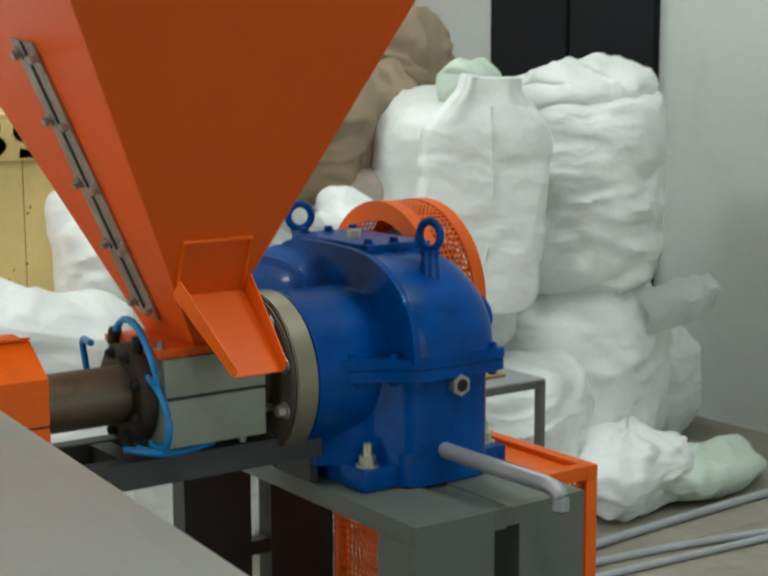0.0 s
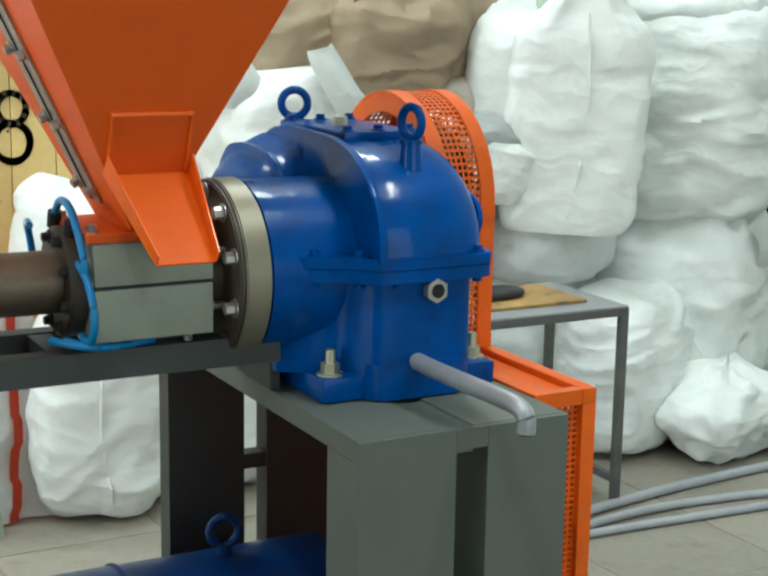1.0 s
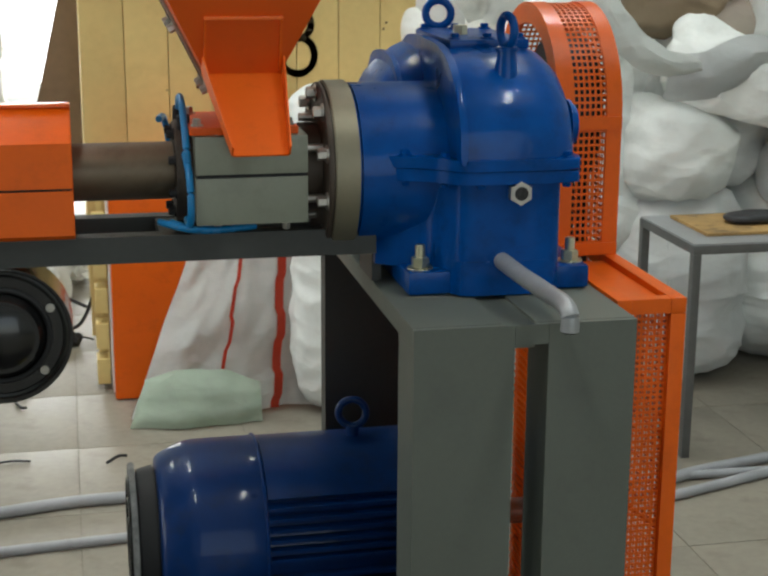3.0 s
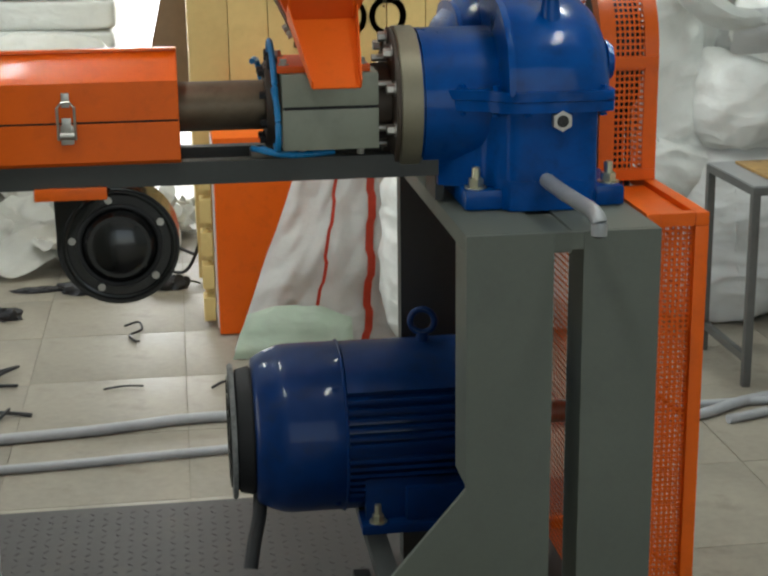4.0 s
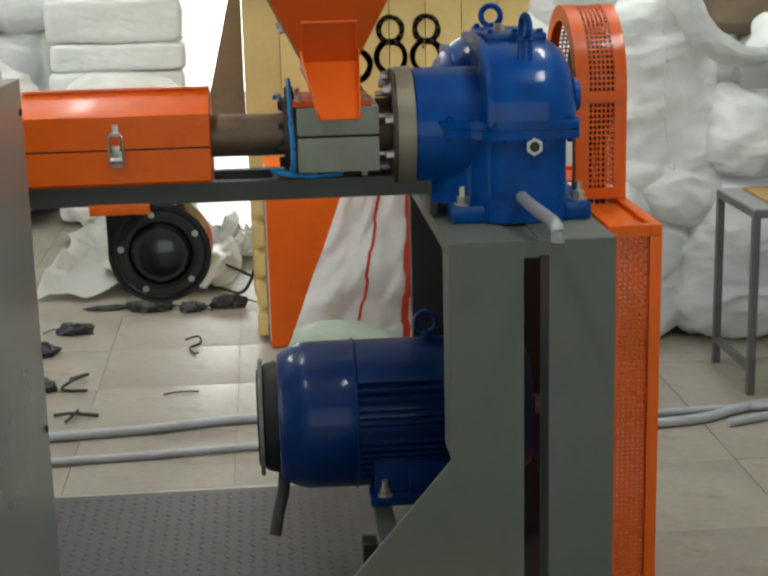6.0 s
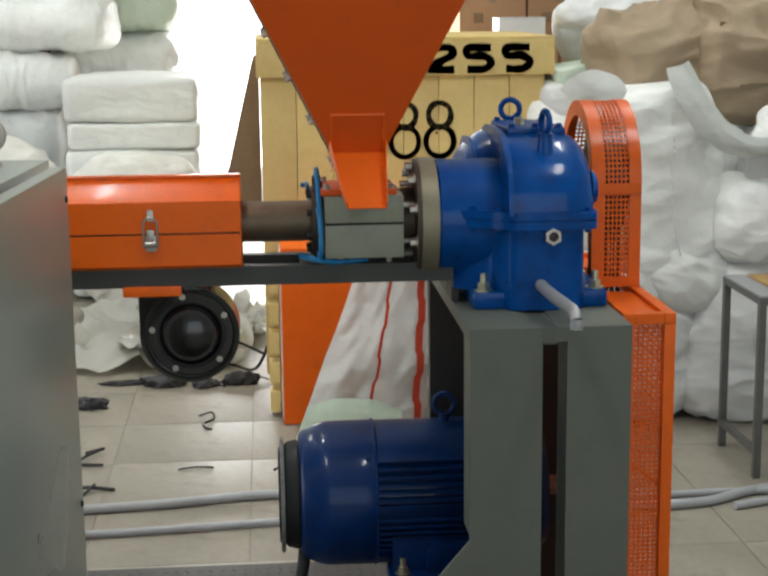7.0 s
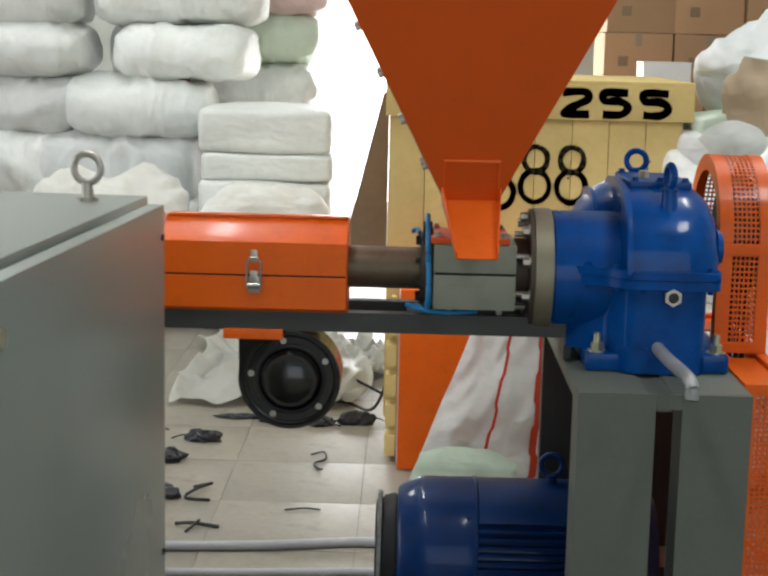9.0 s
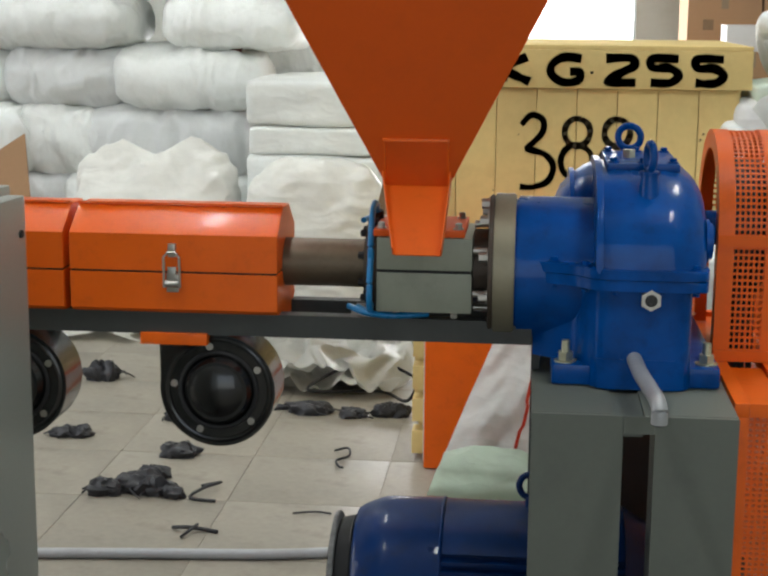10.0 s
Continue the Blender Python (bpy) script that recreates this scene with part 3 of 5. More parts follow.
part("front_mesh", lattice(B(), "y", LY0 + 0.010, LX0 + 0.022, LX1 - 0.022, 0.028, LZ - 0.022), ORANGE, guard, "orange perforated sheet")
part("inner_mesh", lattice(B(), "x", LX0 + 0.008, LY0 + 0.022, LY1 - 0.022, 0.03, LZ - 0.022, 0.0125, 0.0030), ORANGE, guard, "orange perforated sheet")
part("outer_mesh", lattice(B(), "x", LX1 - 0.010, LY0 + 0.022, LY1 - 0.022, 0.03, LZ - 0.022, 0.0125, 0.0030), ORANGE, guard, "orange perforated sheet")
for z0, z1 in ((0.56, 0.50), (0.28, 0.22)):
    b = B()
    sweep(b, [(LX0 + 0.015, LY0 + 0.025, z0), (LX1 - 0.012, LY0 + 0.025, z1)], 0.004, 6)
    part("stiffener", b, ORANGE, guard)
for off in (-0.012, 0.0, 0.012):
    part("belt", sweep(B(), [(0.355 + off, 0.38, 0.42), (0.355 + off, 0.40, 1.06)], 0.005, 6), RUBBER, guard, "black V-belt")
    part("belt", sweep(B(), [(0.355 + off, 0.52, 0.42), (0.355 + off, 0.56, 1.06)], 0.005, 6), RUBBER, guard, "black V-belt")
part("motor_pulley", rod(B(), (0.33, 0.44, 0.41), (0.385, 0.44, 0.41), 0.07, n=36, bevel=0.004), DARK, guard)

# ---- electric motor ----
MY, MZ, MR = 0.44, 0.398, 0.156
motor = thing("electric_motor", "dark blue finned electric motor lying inside the pedestal", "motor")
b = B()
prof = ((-0.308, 0.80), (-0.306, 0.835), (-0.300, 0.868), (-0.285, 0.915), (-0.268, 0.958), (-0.258, 0.978), (-0.245, 0.986), (-0.150, 0.990), (-0.148, 0.984))
rows = [[b.verts.new((x, MY + MR * k * math.cos(q), MZ + MR * k * math.sin(q))) for q in (2 * math.pi * i / 64 for i in range(64))] for x, k in prof]
for ra, rc in zip(rows, rows[1:]):
    for i in range(64):
        b.faces.new((ra[i], ra[(i + 1) % 64], rc[(i + 1) % 64], rc[i]))
b.faces.new(rows[0][::-1])
b.faces.new(rows[-1])
cowl = part("fan_cowl", b, MOTORBLUE, motor)
part("cowl_lip", ring(B(), (-0.150, MY, MZ), (1, 0, 0), MR * 0.992, 0.003, 64, 6), MOTORBLUE, cowl)
for k in range(4):
    q = math.pi / 4 + k * math.pi / 2
    part("cowl_screw", bolt(B(), (-0.165, MY + MR * 0.985 * math.cos(q), MZ + MR * 0.985 * math.sin(q)), (0, math.cos(q), math.sin(q)), 0.005, 0.003), MOTORBLUE, cowl)
gr = part("fan_grille", rod(B(), (-0.340, MY, MZ), (-0.3085, MY, MZ), MR * 0.71, MR * 0.76, n=48, bevel=0.004), RUBBER, motor, "black dusty fan end")
part("grille_rim", rod(B(), (-0.349, MY, MZ), (-0.3402, MY, MZ), MR * 0.79, n=48, bevel=0.002), DUST, gr, "grey dusty rim")
for k in range(3):
    part("grille_ring", ring(B(), (-0.350, MY, MZ), (1, 0, 0), 0.035 + 0.032 * k, 0.003, 36, 6), BLACK, gr)
part("stator", rod(B(), (-0.1478, MY, MZ), (0.17, MY, MZ), MR * 0.90, n=56), MOTORBLUE, motor)
# cooling fins lie flat in four bands; smooth panels close the top, the sides and the bottom
for sy in (-1, 1):
    for k in range(13):
        if k == 6:
            continue
        z = (k - 6) * 0.0145
        y = math.sqrt((MR * 0.90) ** 2 - z * z)
        y0, y1 = MY + sy * (y - 0.012), MY + sy * math.sqrt(max((MR * 0.995) ** 2 - z * z, 0))
        part("fin", box(B(), -0.146, 0.168, min(y0, y1), max(y0, y1), MZ + z - 0.0028, MZ + z + 0.0028), MOTORBLUE, motor)
for c0, half in ((math.pi / 2, 0.86), (1.5 * math.pi, 0.80)):
    b = B()
    rows = []
    for rr in (MR * 0.90, MR * 0.985):
        for x in (-0.146, 0.168):
            rows.append([b.verts.new((x, MY + rr * math.cos(q), MZ + rr * math.sin(q))) for q in (c0 - half + 2 * half * i / 24 for i in range(25))])
    for i in range(24):
        for u, v in ((0, 1), (2, 3), (0, 2), (1, 3)):
            b.faces.new((rows[u][i], rows[u][i + 1], rows[v][i + 1], rows[v][i]))
    for i in (0, 24):
        b.faces.new((rows[0][i], rows[1][i], rows[3][i], rows[2][i]))
    part("smooth_panel", b, MOTORBLUE, motor)
part("end_shield", rod(B(), (0.17, MY, MZ), (0.215, MY, MZ), MR * 0.98, MR * 0.8, n=56), MOTORBLUE, motor)
part("shaft", rod(B(), (0.215, MY, MZ), (0.33, MY, MZ), 0.021, n=24), STEEL, motor)
for y in (MY - 0.135, MY + 0.135):
    b = B()
    box(b, -0.13, 0.15, y - 0.035, y + 0.035, 0.2517, 0.270, 0.004)
    box(b, -0.12, 0.14, y - 0.008, y + 0.008, 0.2695, 0.345, 0.003)
    part("foot", b, MOTORBLUE, motor)
    for x in (-0.10, 0.12):
        bb = bolt(B(), (x, y - 0.02, 0.270), (0, 0, 1), 0.011, 0.012)
        rod(bb, (x, y - 0.02, 0.284), (x, y - 0.02, 0.302), 0.006, n=12)
        part("foot_bolt", bb, BRASS, motor, "zinc plated bolt")
part("foot_bracket", box(B(), -0.05, 0.15, MY - 0.160, MY - 0.10, 0.2702, 0.33, 0.006), MOTORBLUE, motor)
b = B()
rod(b, (0.006, MY, MZ + MR * 0.9), (0.006, MY, MZ + MR * 0.9 + 0.03), 0.011, n=16)
ring(b, (0.006, MY, MZ + MR * 0.9 + 0.050), (0.2, 1, 0), 0.022, 0.006)
part("lifting_eye", b, MOTORBLUE, motor)
b = sweep(B(), curve_points([(-0.30, 0.40, 0.30), (-0.305, 0.37, 0.26), (-0.318, 0.33, 0.222), (-0.326, 0.31, 0.185)]), 0.013, 10)
part("cable_stub", b, RUBBER, motor, "black cable end hanging down")

# ---- screw barrel, feed block and beam ----
beam = thing("barrel_support_beam", "long dark steel twin-rail beam under the barrel", "beam")
for y in (0.222, 0.352):
    b = B()
    box(b, -2.35, -0.002, y, y + 0.006, 0.899, 0.936)
    box(b, -2.35, -0.002, y + 0.0062, y + 0.03, 0.930, 0.936)
    box(b, -2.35, -0.002, y + 0.0062, y + 0.03, 0.899, 0.905)
    part("rail", b, DARK, beam)
for x in (-0.30, -0.75, -1.1, -1.6):
    part("tie", box(B(), x, x + 0.03, 0.253, 0.351, 0.900, 0.934), DARK, beam)
part("beam_foot", box(B(), -0.0015, 0.012, 0.255, 0.345, 0.851, 0.905), DARK, beam)
for y in (0.225, 0.355):
    part("beam_post", box(B(), -2.3, -2.24, y, y + 0.06, 0.0, 0.898), DARK, beam)

barrel = thing("screw_barrel", "brown scaled steel extruder barrel with a clamped feed block", "extruder barrel")
part("tube", rod(B(), (-2.3, AX, AZ), (-0.276, AX, AZ), 0.040, n=48), BROWNSTEEL, barrel)
part("barrel_flange", rod(B(), (-0.2755, AX, AZ), (-0.2525, AX, AZ), 0.070, n=48, bevel=0.002), FLANGE, barrel, "dark brown bolted flange")
for k in range(8):
    a = 2 * math.pi * (k + 0.5) / 8
    part("flange_bolt", bolt(B(), (-0.2755, AX + 0.058 * math.cos(a), AZ + 0.058 * math.sin(a)), (-1, 0, 0), 0.006, 0.008), RUBBER, barrel)
part("block_upper", box(B(), -0.252, -0.0995, 0.211, 0.389, 1.018, 1.070, 0.0025), BLOCKGREY, barrel, "grey-green painted upper half block")
part("block_lower", box(B(), -0.252, -0.0995, 0.211, 0.389, 0.949, 1.0135, 0.0025), BLOCKGREY, barrel, "grey-green painted lower half block")
part("block_joint", box(B(), -0.250, -0.1015, 0.214, 0.386, 1.0136, 1.0179), RUBBER, barrel)
for x in (-0.222, -0.128):
    for y in (0.228, 0.372):
        part("clamp_bolt", bolt(B(), (x, y, 0.949), (0, 0, -1), 0.006, 0.009), STEEL, barrel)
        part("clamp_bolt", bolt(B(), (x, y, 1.070), (0, 0, 1), 0.006, 0.009), STEEL, barrel)
hose = [[(-0.264, 0.245, 1.045), (-0.262, 0.212, 1.03), (-0.261, 0.190, 1.00), (-0.261, 0.188, 0.972), (-0.262, 0.204, 0.953), (-0.263, 0.235, 0.955)],
        [(-0.263, 0.35, 1.08), (-0.264, 0.31, 1.112), (-0.264, 0.262, 1.105), (-0.263, 0.222, 1.06), (-0.262, 0.218, 1.03)],
        [(-0.285, 0.236, 0.951), (-0.262, 0.215, 0.9455), (-0.235, 0.218, 0.9415), (-0.20, 0.226, 0.9415), (-0.17, 0.238, 0.9415)],
        [(-0.29, 0.36, 1.075), (-0.28, 0.41, 1.07), (-0.272, 0.42, 1.03), (-0.272, 0.40, 0.97)],
        [(-0.30, 0.24, 0.951), (-0.272, 0.206, 0.949), (-0.25, 0.212, 0.944), (-0.22, 0.24, 0.9415)]]
for h in hose:
    part("cooling_hose", sweep(B(), curve_points(h, 7), 0.0050, 10), CYAN, barrel, "bright blue cooling hose")
for p in ((-0.263, 0.272, 1.072), (-0.263, 0.345, 1.075)):
    part("hose_fitting", rod(B(), p, (p[0], p[1] - 0.006, p[2] + 0.02), 0.009, n=12), RUBBER, barrel)


def heater_cover(x0, x1):
    """Eight-sided split sheet cover round the barrel, with clasp, duct and blower below."""
    t = thing("heater_cover", "orange eight-sided split barrel cover with a wire clasp", "machine cover", group="barrel covers")
    hw, hh, fw, fh = 0.088, 0.102, 0.030, 0.062
    ring_pts = [(-hw, -0.001), (-hw, fh), (-fw, hh), (fw, hh), (hw, fh), (hw, -0.001)]
    up = [(AX + y, AZ - 0.008 + z) for y, z in ring_pts]
    up[0], up[-1] = (up[0][0], AZ - 0.006), (up[-1][0], AZ - 0.006)
    lo = [(AX + y, AZ - 0.0075 - z) for y, z in ring_pts]
    lo[0], lo[-1] = (lo[0][0], AZ - 0.0095), (lo[-1][0], AZ - 0.0095)
    part("upper_half", prism(B(), up, "x", x0, x1, 0.0022), ORANGE, t)
    part("lower_half", prism(B(), lo, "x", x0, x1, 0.0022), ORANGE, t)
    part("joint_gasket", box(B(), x0 + 0.003, x1 - 0.003, AX - hw + 0.003, AX + hw - 0.003, AZ - 0.0094, AZ - 0.0061), RUBBER, t)
    part("top_lip", box(B(), x0 + 0.001, x1 - 0.001, AX - fw - 0.004, AX - fw + 0.004, AZ - 0.0065 + hh, AZ - 0.0035 + hh), ORANGE, t)
    cx, cy = (x0 + x1) / 2, AX - hw
    cl = part("clasp_plate", box(B(), cx - 0.010, cx + 0.010, cy - 0.004, cy - 0.0003, AZ - 0.040, AZ - 0.010, 0.001), STEEL, t, "grey steel toggle clasp")
    b = sweep(B(), [(cx - 0.013, cy - 0.007, AZ - 0.032), (cx - 0.013, cy - 0.009, AZ + 0.018), (cx - 0.006, cy - 0.007, AZ + 0.026), (cx + 0.006, cy - 0.007, AZ + 0.026), (cx + 0.013, cy - 0.009, AZ + 0.018), (cx + 0.013, cy - 0.007, AZ - 0.032)], 0.0022, 8)
    part("wire_loop", b, STEEL, cl)
    b = rod(B(), (cx - 0.011, cy - 0.006, AZ - 0.026), (cx + 0.011, cy - 0.006, AZ - 0.026), 0.006, n=14)
    box(b, cx - 0.007, cx + 0.007, cy - 0.009, cy - 0.0042, AZ - 0.022, AZ + 0.002, 0.001)
    part("lever", b, STEEL, cl)
    b = box(B(), cx - 0.006, cx + 0.006, cy - 0.008, cy - 0.0003, AZ + 0.018, AZ + 0.040, 0.001)
    part("hook", b, STEEL, cl)
    part("duct", box(B(), cx - 0.058, cx + 0.054, 0.2195 - 0.004, 0.345, 0.882, AZ - 0.008 - hh - 0.0005, 0.002), ORANGE, t)
    bl = part("blower", B_volute(cx + 0.068, 0.235, 0.325, 0.803), BLACK, t, "black round centrifugal blower")
    bx, bz = cx + 0.068, 0.803
    part("rim", ring(B(), (bx, 0.236, bz), (0, 1, 0), 0.086, 0.005, 40, 8), BLACK, bl)
    dome = B()
    rod(dome, (bx, 0.2345, bz), (bx, 0.222, bz), 0.060, 0.050, n=36)
    rod(dome, (bx, 0.222, bz), (bx, 0.212, bz), 0.044, 0.026, n=36)
    part("motor_cap", dome, BLACK, bl)
    part("inlet_ring", ring(B(), (bx, 0.2335, bz), (0, 1, 0), 0.064, 0.004, 36, 8), RUBBER, bl)
    for k in range(5):
        a = 2 * math.pi * k / 5 + 0.5
        part("screw", bolt(B(), (bx + 0.075 * math.cos(a), 0.2345, bz + 0.075 * math.sin(a)), (0, -1, 0), 0.0042, 0.003), STEEL, bl)
    rodb = rod(B(), (bx, 0.3255, bz), (bx, 0.42, bz), 0.05, n=32, bevel=0.006)
    part("blower_motor", rodb, BLACK, bl)
    return t


def B_volute(cx, y0, y1, cz):
    out = []
    for k in range(40):
        a = radians(172) + radians(290) * k / 39
        r = 0.099 - 0.006 * k / 39
        out.append((cx + r * math.cos(a), cz + r * math.sin(a)))
    out += [(cx - 0.002, 0.8818), (cx - 0.099, 0.8818)]
    return prism(B(), out, "y", y0, y1, 0.003)


for i in range(4):
    x1 = -0.413 - 0.355 * i
    heater_cover(x1 - 0.344, x1)

# ---- hopper ----
hop = thing("feed_hopper", "orange sheet steel feed hopper with a pull-out chute", "hopper")
HX, ZB, ZT = -0.187, 1.082, 1.86
KX, KY = 0.508, 0.34


def hop_at(z, sx, sy, inset=0.0):
    return Vector((HX + sx * (0.051 + KX * (z - 1.158) - inset), 0.30 + sy * (0.098 + KY * (z - 1.158) - inset), z))


b = B()
for inset, flip in ((0, False), (0.003, True)):
    rows = [[b.verts.new(hop_at(z, sx, sy, inset)) for sx, sy in ((-1, -1), (1, -1), (1, 1), (-1, 1))] for z in (ZB, ZT)]
    for k in range(4):
        f = [rows[0][k], rows[0][(k + 1) % 4], rows[1][(k + 1) % 4], rows[1][k]]
        b.faces.new(f[::-1] if flip else f)
vs = list(b.verts)
for k in range(4):
    b.faces.new((vs[4 + k], vs[4 + (k + 1) % 4], vs[12 + (k + 1) % 4], vs[12 + k]))
    b.faces.new((vs[k], vs[8 + k], vs[8 + (k + 1) % 4], vs[(k + 1) % 4]))
part("cone", b, HOPPER, hop)
t0 = hop_at(ZT, 1, 1)
b = B()
wx, wy = t0.x - HX, t0.y - 0.30
for x0, x1, y0, y1 in ((-wx, wx, -wy, -wy + 0.004), (-wx, wx, wy - 0.004, wy), (-wx, -wx + 0.004, -wy + 0.0042, wy - 0.0042), (wx - 0.004, wx, -wy + 0.0042, wy - 0.0042)):
    box(b, HX + x0, HX + x1, 0.30 + y0, 0.30 + y1, ZT + 0.0005, ZT + 0.18)
part("rim", b, HOPPER, hop)
part("base_flange", box(B(), -0.258, -0.112, 0.216, 0.384, 1.0712, 1.0815, 0.001), HOPPER, hop)
for x in (-0.247, -0.123):
    for y in (0.236, 0.364):
        bb = bolt(B(), (x, y, 1.0815), (0, 0, 1), 0.006, 0.008)
        part("base_bolt", bb, STEEL, hop)
# outlet frame and chute on the front
b = B()
def front_y(z):
    return 0.30 - (0.098 + KY * (z - 1.158))
box(b, -0.240, -0.137, 0.172, front_y(1.228) + 0.012, 1.226, 1.231, 0.001)
for x in (-0.238, -0.139):
    vs = [b.verts.new((x + dx, y, z)) for dx in (-0.0015, 0.0015) for y, z in ((0.174, 1.2255), (front_y(1.2255) + 0.004, 1.2255), (front_y(1.158) + 0.004, 1.158), (0.196, 1.158))]
    for f in ((0, 1, 2, 3), (7, 6, 5, 4), (0, 4, 5, 1), (1, 5, 6, 2), (2, 6, 7, 3), (3, 7, 4, 0)):
        b.faces.new([vs[i] for i in f])
part("outlet_frame", b, ORANGE, hop)
b = B()
P0 = [(-0.240, 0.204, 1.156), (-0.136, 0.204, 1.156), (-0.143, 0.094, 1.063), (-0.214, 0.094, 1.063)]
nrm = Vector((0, -0.093, 0.110)).normalized()
def slab(bm, quad, th, direction):
    q = [Vector(p) for p in quad]
    vs = [bm.verts.new(p) for p in q] + [bm.verts.new(p - direction * th) for p in q]
    for f in ((0, 1, 2, 3), (7, 6, 5, 4), (0, 4, 5, 1), (1, 5, 6, 2), (2, 6, 7, 3), (3, 7, 4, 0)):
        bm.faces.new([vs[i] for i in f])
slab(b, P0, 0.0025, nrm)
sides = []
for i, j, s in ((0, 3, 1), (1, 2, -1)):
    a, c = Vector(P0[i]), Vector(P0[j])
    sides.append([a, c, c + nrm * 0.016, a + nrm * 0.030, s])
ch = part("chute", b, ORANGE, hop, "bright orange sloping discharge chute")
for *q, s in sides:
    sb = B()
    slab(sb, q, 0.0022, Vector((s, 0, 0)))
    part("chute_side", sb, ORANGE, ch)
# sight strip on the side wall
side_n = Vector((-1, 0, -KX)).normalized()
sp0, sp1 = Vector((-0.405, 0.272, 0)), Vector((-0.215, 0.325, 0))
for p in (sp0, sp1):
    p.z = 1.158 - (p.x - HX + 0.051) / KX
along = (sp1 - sp0).normalized()
across = along.cross(side_n).normalized()
def strip_mesh(w, h0, h1):
    bm = B()
    q = [sp0 + across * w, sp1 + across * w, sp1 - across * w, sp0 - across * w]
    slab(bm, [p + side_n * h1 for p in q], h1 - h0, side_n)
    return bm
st = part("sight_strip", strip_mesh(0.031, 0.0005, 0.004), STRIP, hop, "scratched steel clamping strip")
part("strip_window", strip_mesh(0.0035, 0.0042, 0.0052), RUBBER, st, "dark narrow sight window")
L = (sp1 - sp0).length
for k in range(5):
    for s in (-1, 1):
        p = sp0 + along * (0.02 + k * (L - 0.04) / 4) + across * 0.024 * s + side_n * 0.004
        part("strip_bolt", bolt(B(), p, side_n, 0.0065, 0.008), STEEL, st)

# ---- electrical cabinet ----
cab = thing("control_cabinet", "pale grey steel control cabinet with a closed door and lifting eyes", "cabinet", (-0.682, -0.20, 0.0), turn=-4.0)
part("body", box(B(), -0.46, -0.034, -0.80, 0.03, 0.006, 1.190, 0.003), CABINET, cab)
part("door_gasket", box(B(), -0.0338, -0.026, -0.78, 0.012, 0.03, 1.166), RUBBER, cab)
dr = part("door", box(B(), -0.0258, 0.0, -0.79, 0.0, 0.02, 1.181, 0.004), CABINET, cab)
part("door_lock", rod(B(), (0.0, -0.75, 1.12), (0.005, -0.75, 1.12), 0.012, n=16), BRASS, dr, "small brass lock insert")
for z in (1.131, 0.62, 0.20):
    part("hinge_screw", rod(B(), (0.0, -0.018, z), (0.0025, -0.018, z), 0.0055, n=12), RUBBER, dr)
for x in (-0.105, -0.40):
    for y in (-0.06,):
        b = B()
        rod(b, (x, y, 1.190), (x, y, 1.196), 0.017, n=20, bevel=0.001)
        rod(b, (x, y, 1.196), (x, y, 1.217), 0.009, n=16)
        ring(b, (x, y, 1.239), (0.15, 1, 0), 0.022, 0.0055)
        part("lifting_eye", b, STEEL, cab, "grey-green steel lifting eye")

# ---- floor plate ----
plate = solid("floor_plate", box(B(), -1.7, 0.45, -0.7, 1.04, 0.0008, 0.005, 0.0005), PLATE, "dark grey steel tread plate under the machine", "floor plate")
bm = B()
for i in range(72):
    for j in range(58):
        x, y = -1.68 + i * 0.0295, -0.68 + j * 0.0295
        if -0.02 < x < 0.42 and y > 0.05:
            continue
        a = math.pi / 4 if (i + j) % 2 else -math.pi / 4
        c, d = Vector((math.cos(a), math.sin(a), 0)) * 0.011, Vector((-math.sin(a), math.cos(a), 0)) * 0.0032
        o = Vector((x, y, 0.0043))
        vs = [bm.verts.new(o + q) for q in (c, d, -c, -d)]
        top = [bm.verts.new(o + q * 0.55 + Vector((0, 0, 0.0016))) for q in (c, d, -c, -d)]
        bm.faces.new(top)
        for k in range(4):
            bm.faces.new((vs[k], vs[(k + 1) % 4], top[(k + 1) % 4], top[k]))
tagged(part("tread_studs", bm, PLATE, plate), kind="stuff")

SACKPINK = woven("faded_pink_woven_plastic", (0.70, 0.52, 0.50))
CHIP = material("stained_chipboard", (0.36, 0.22, 0.075), 0.7, vary=0.3, scale=7, grain=60, bump=0.2, dirt=(0.04, 0.03, 0.02), dirt_amount=0.8)
TABLESTEEL = material("dull_grey_steel", (0.13, 0.13, 0.125), 0.45, 0.4, vary=0.2, scale=15, grain=90)

# ---- sacks ----


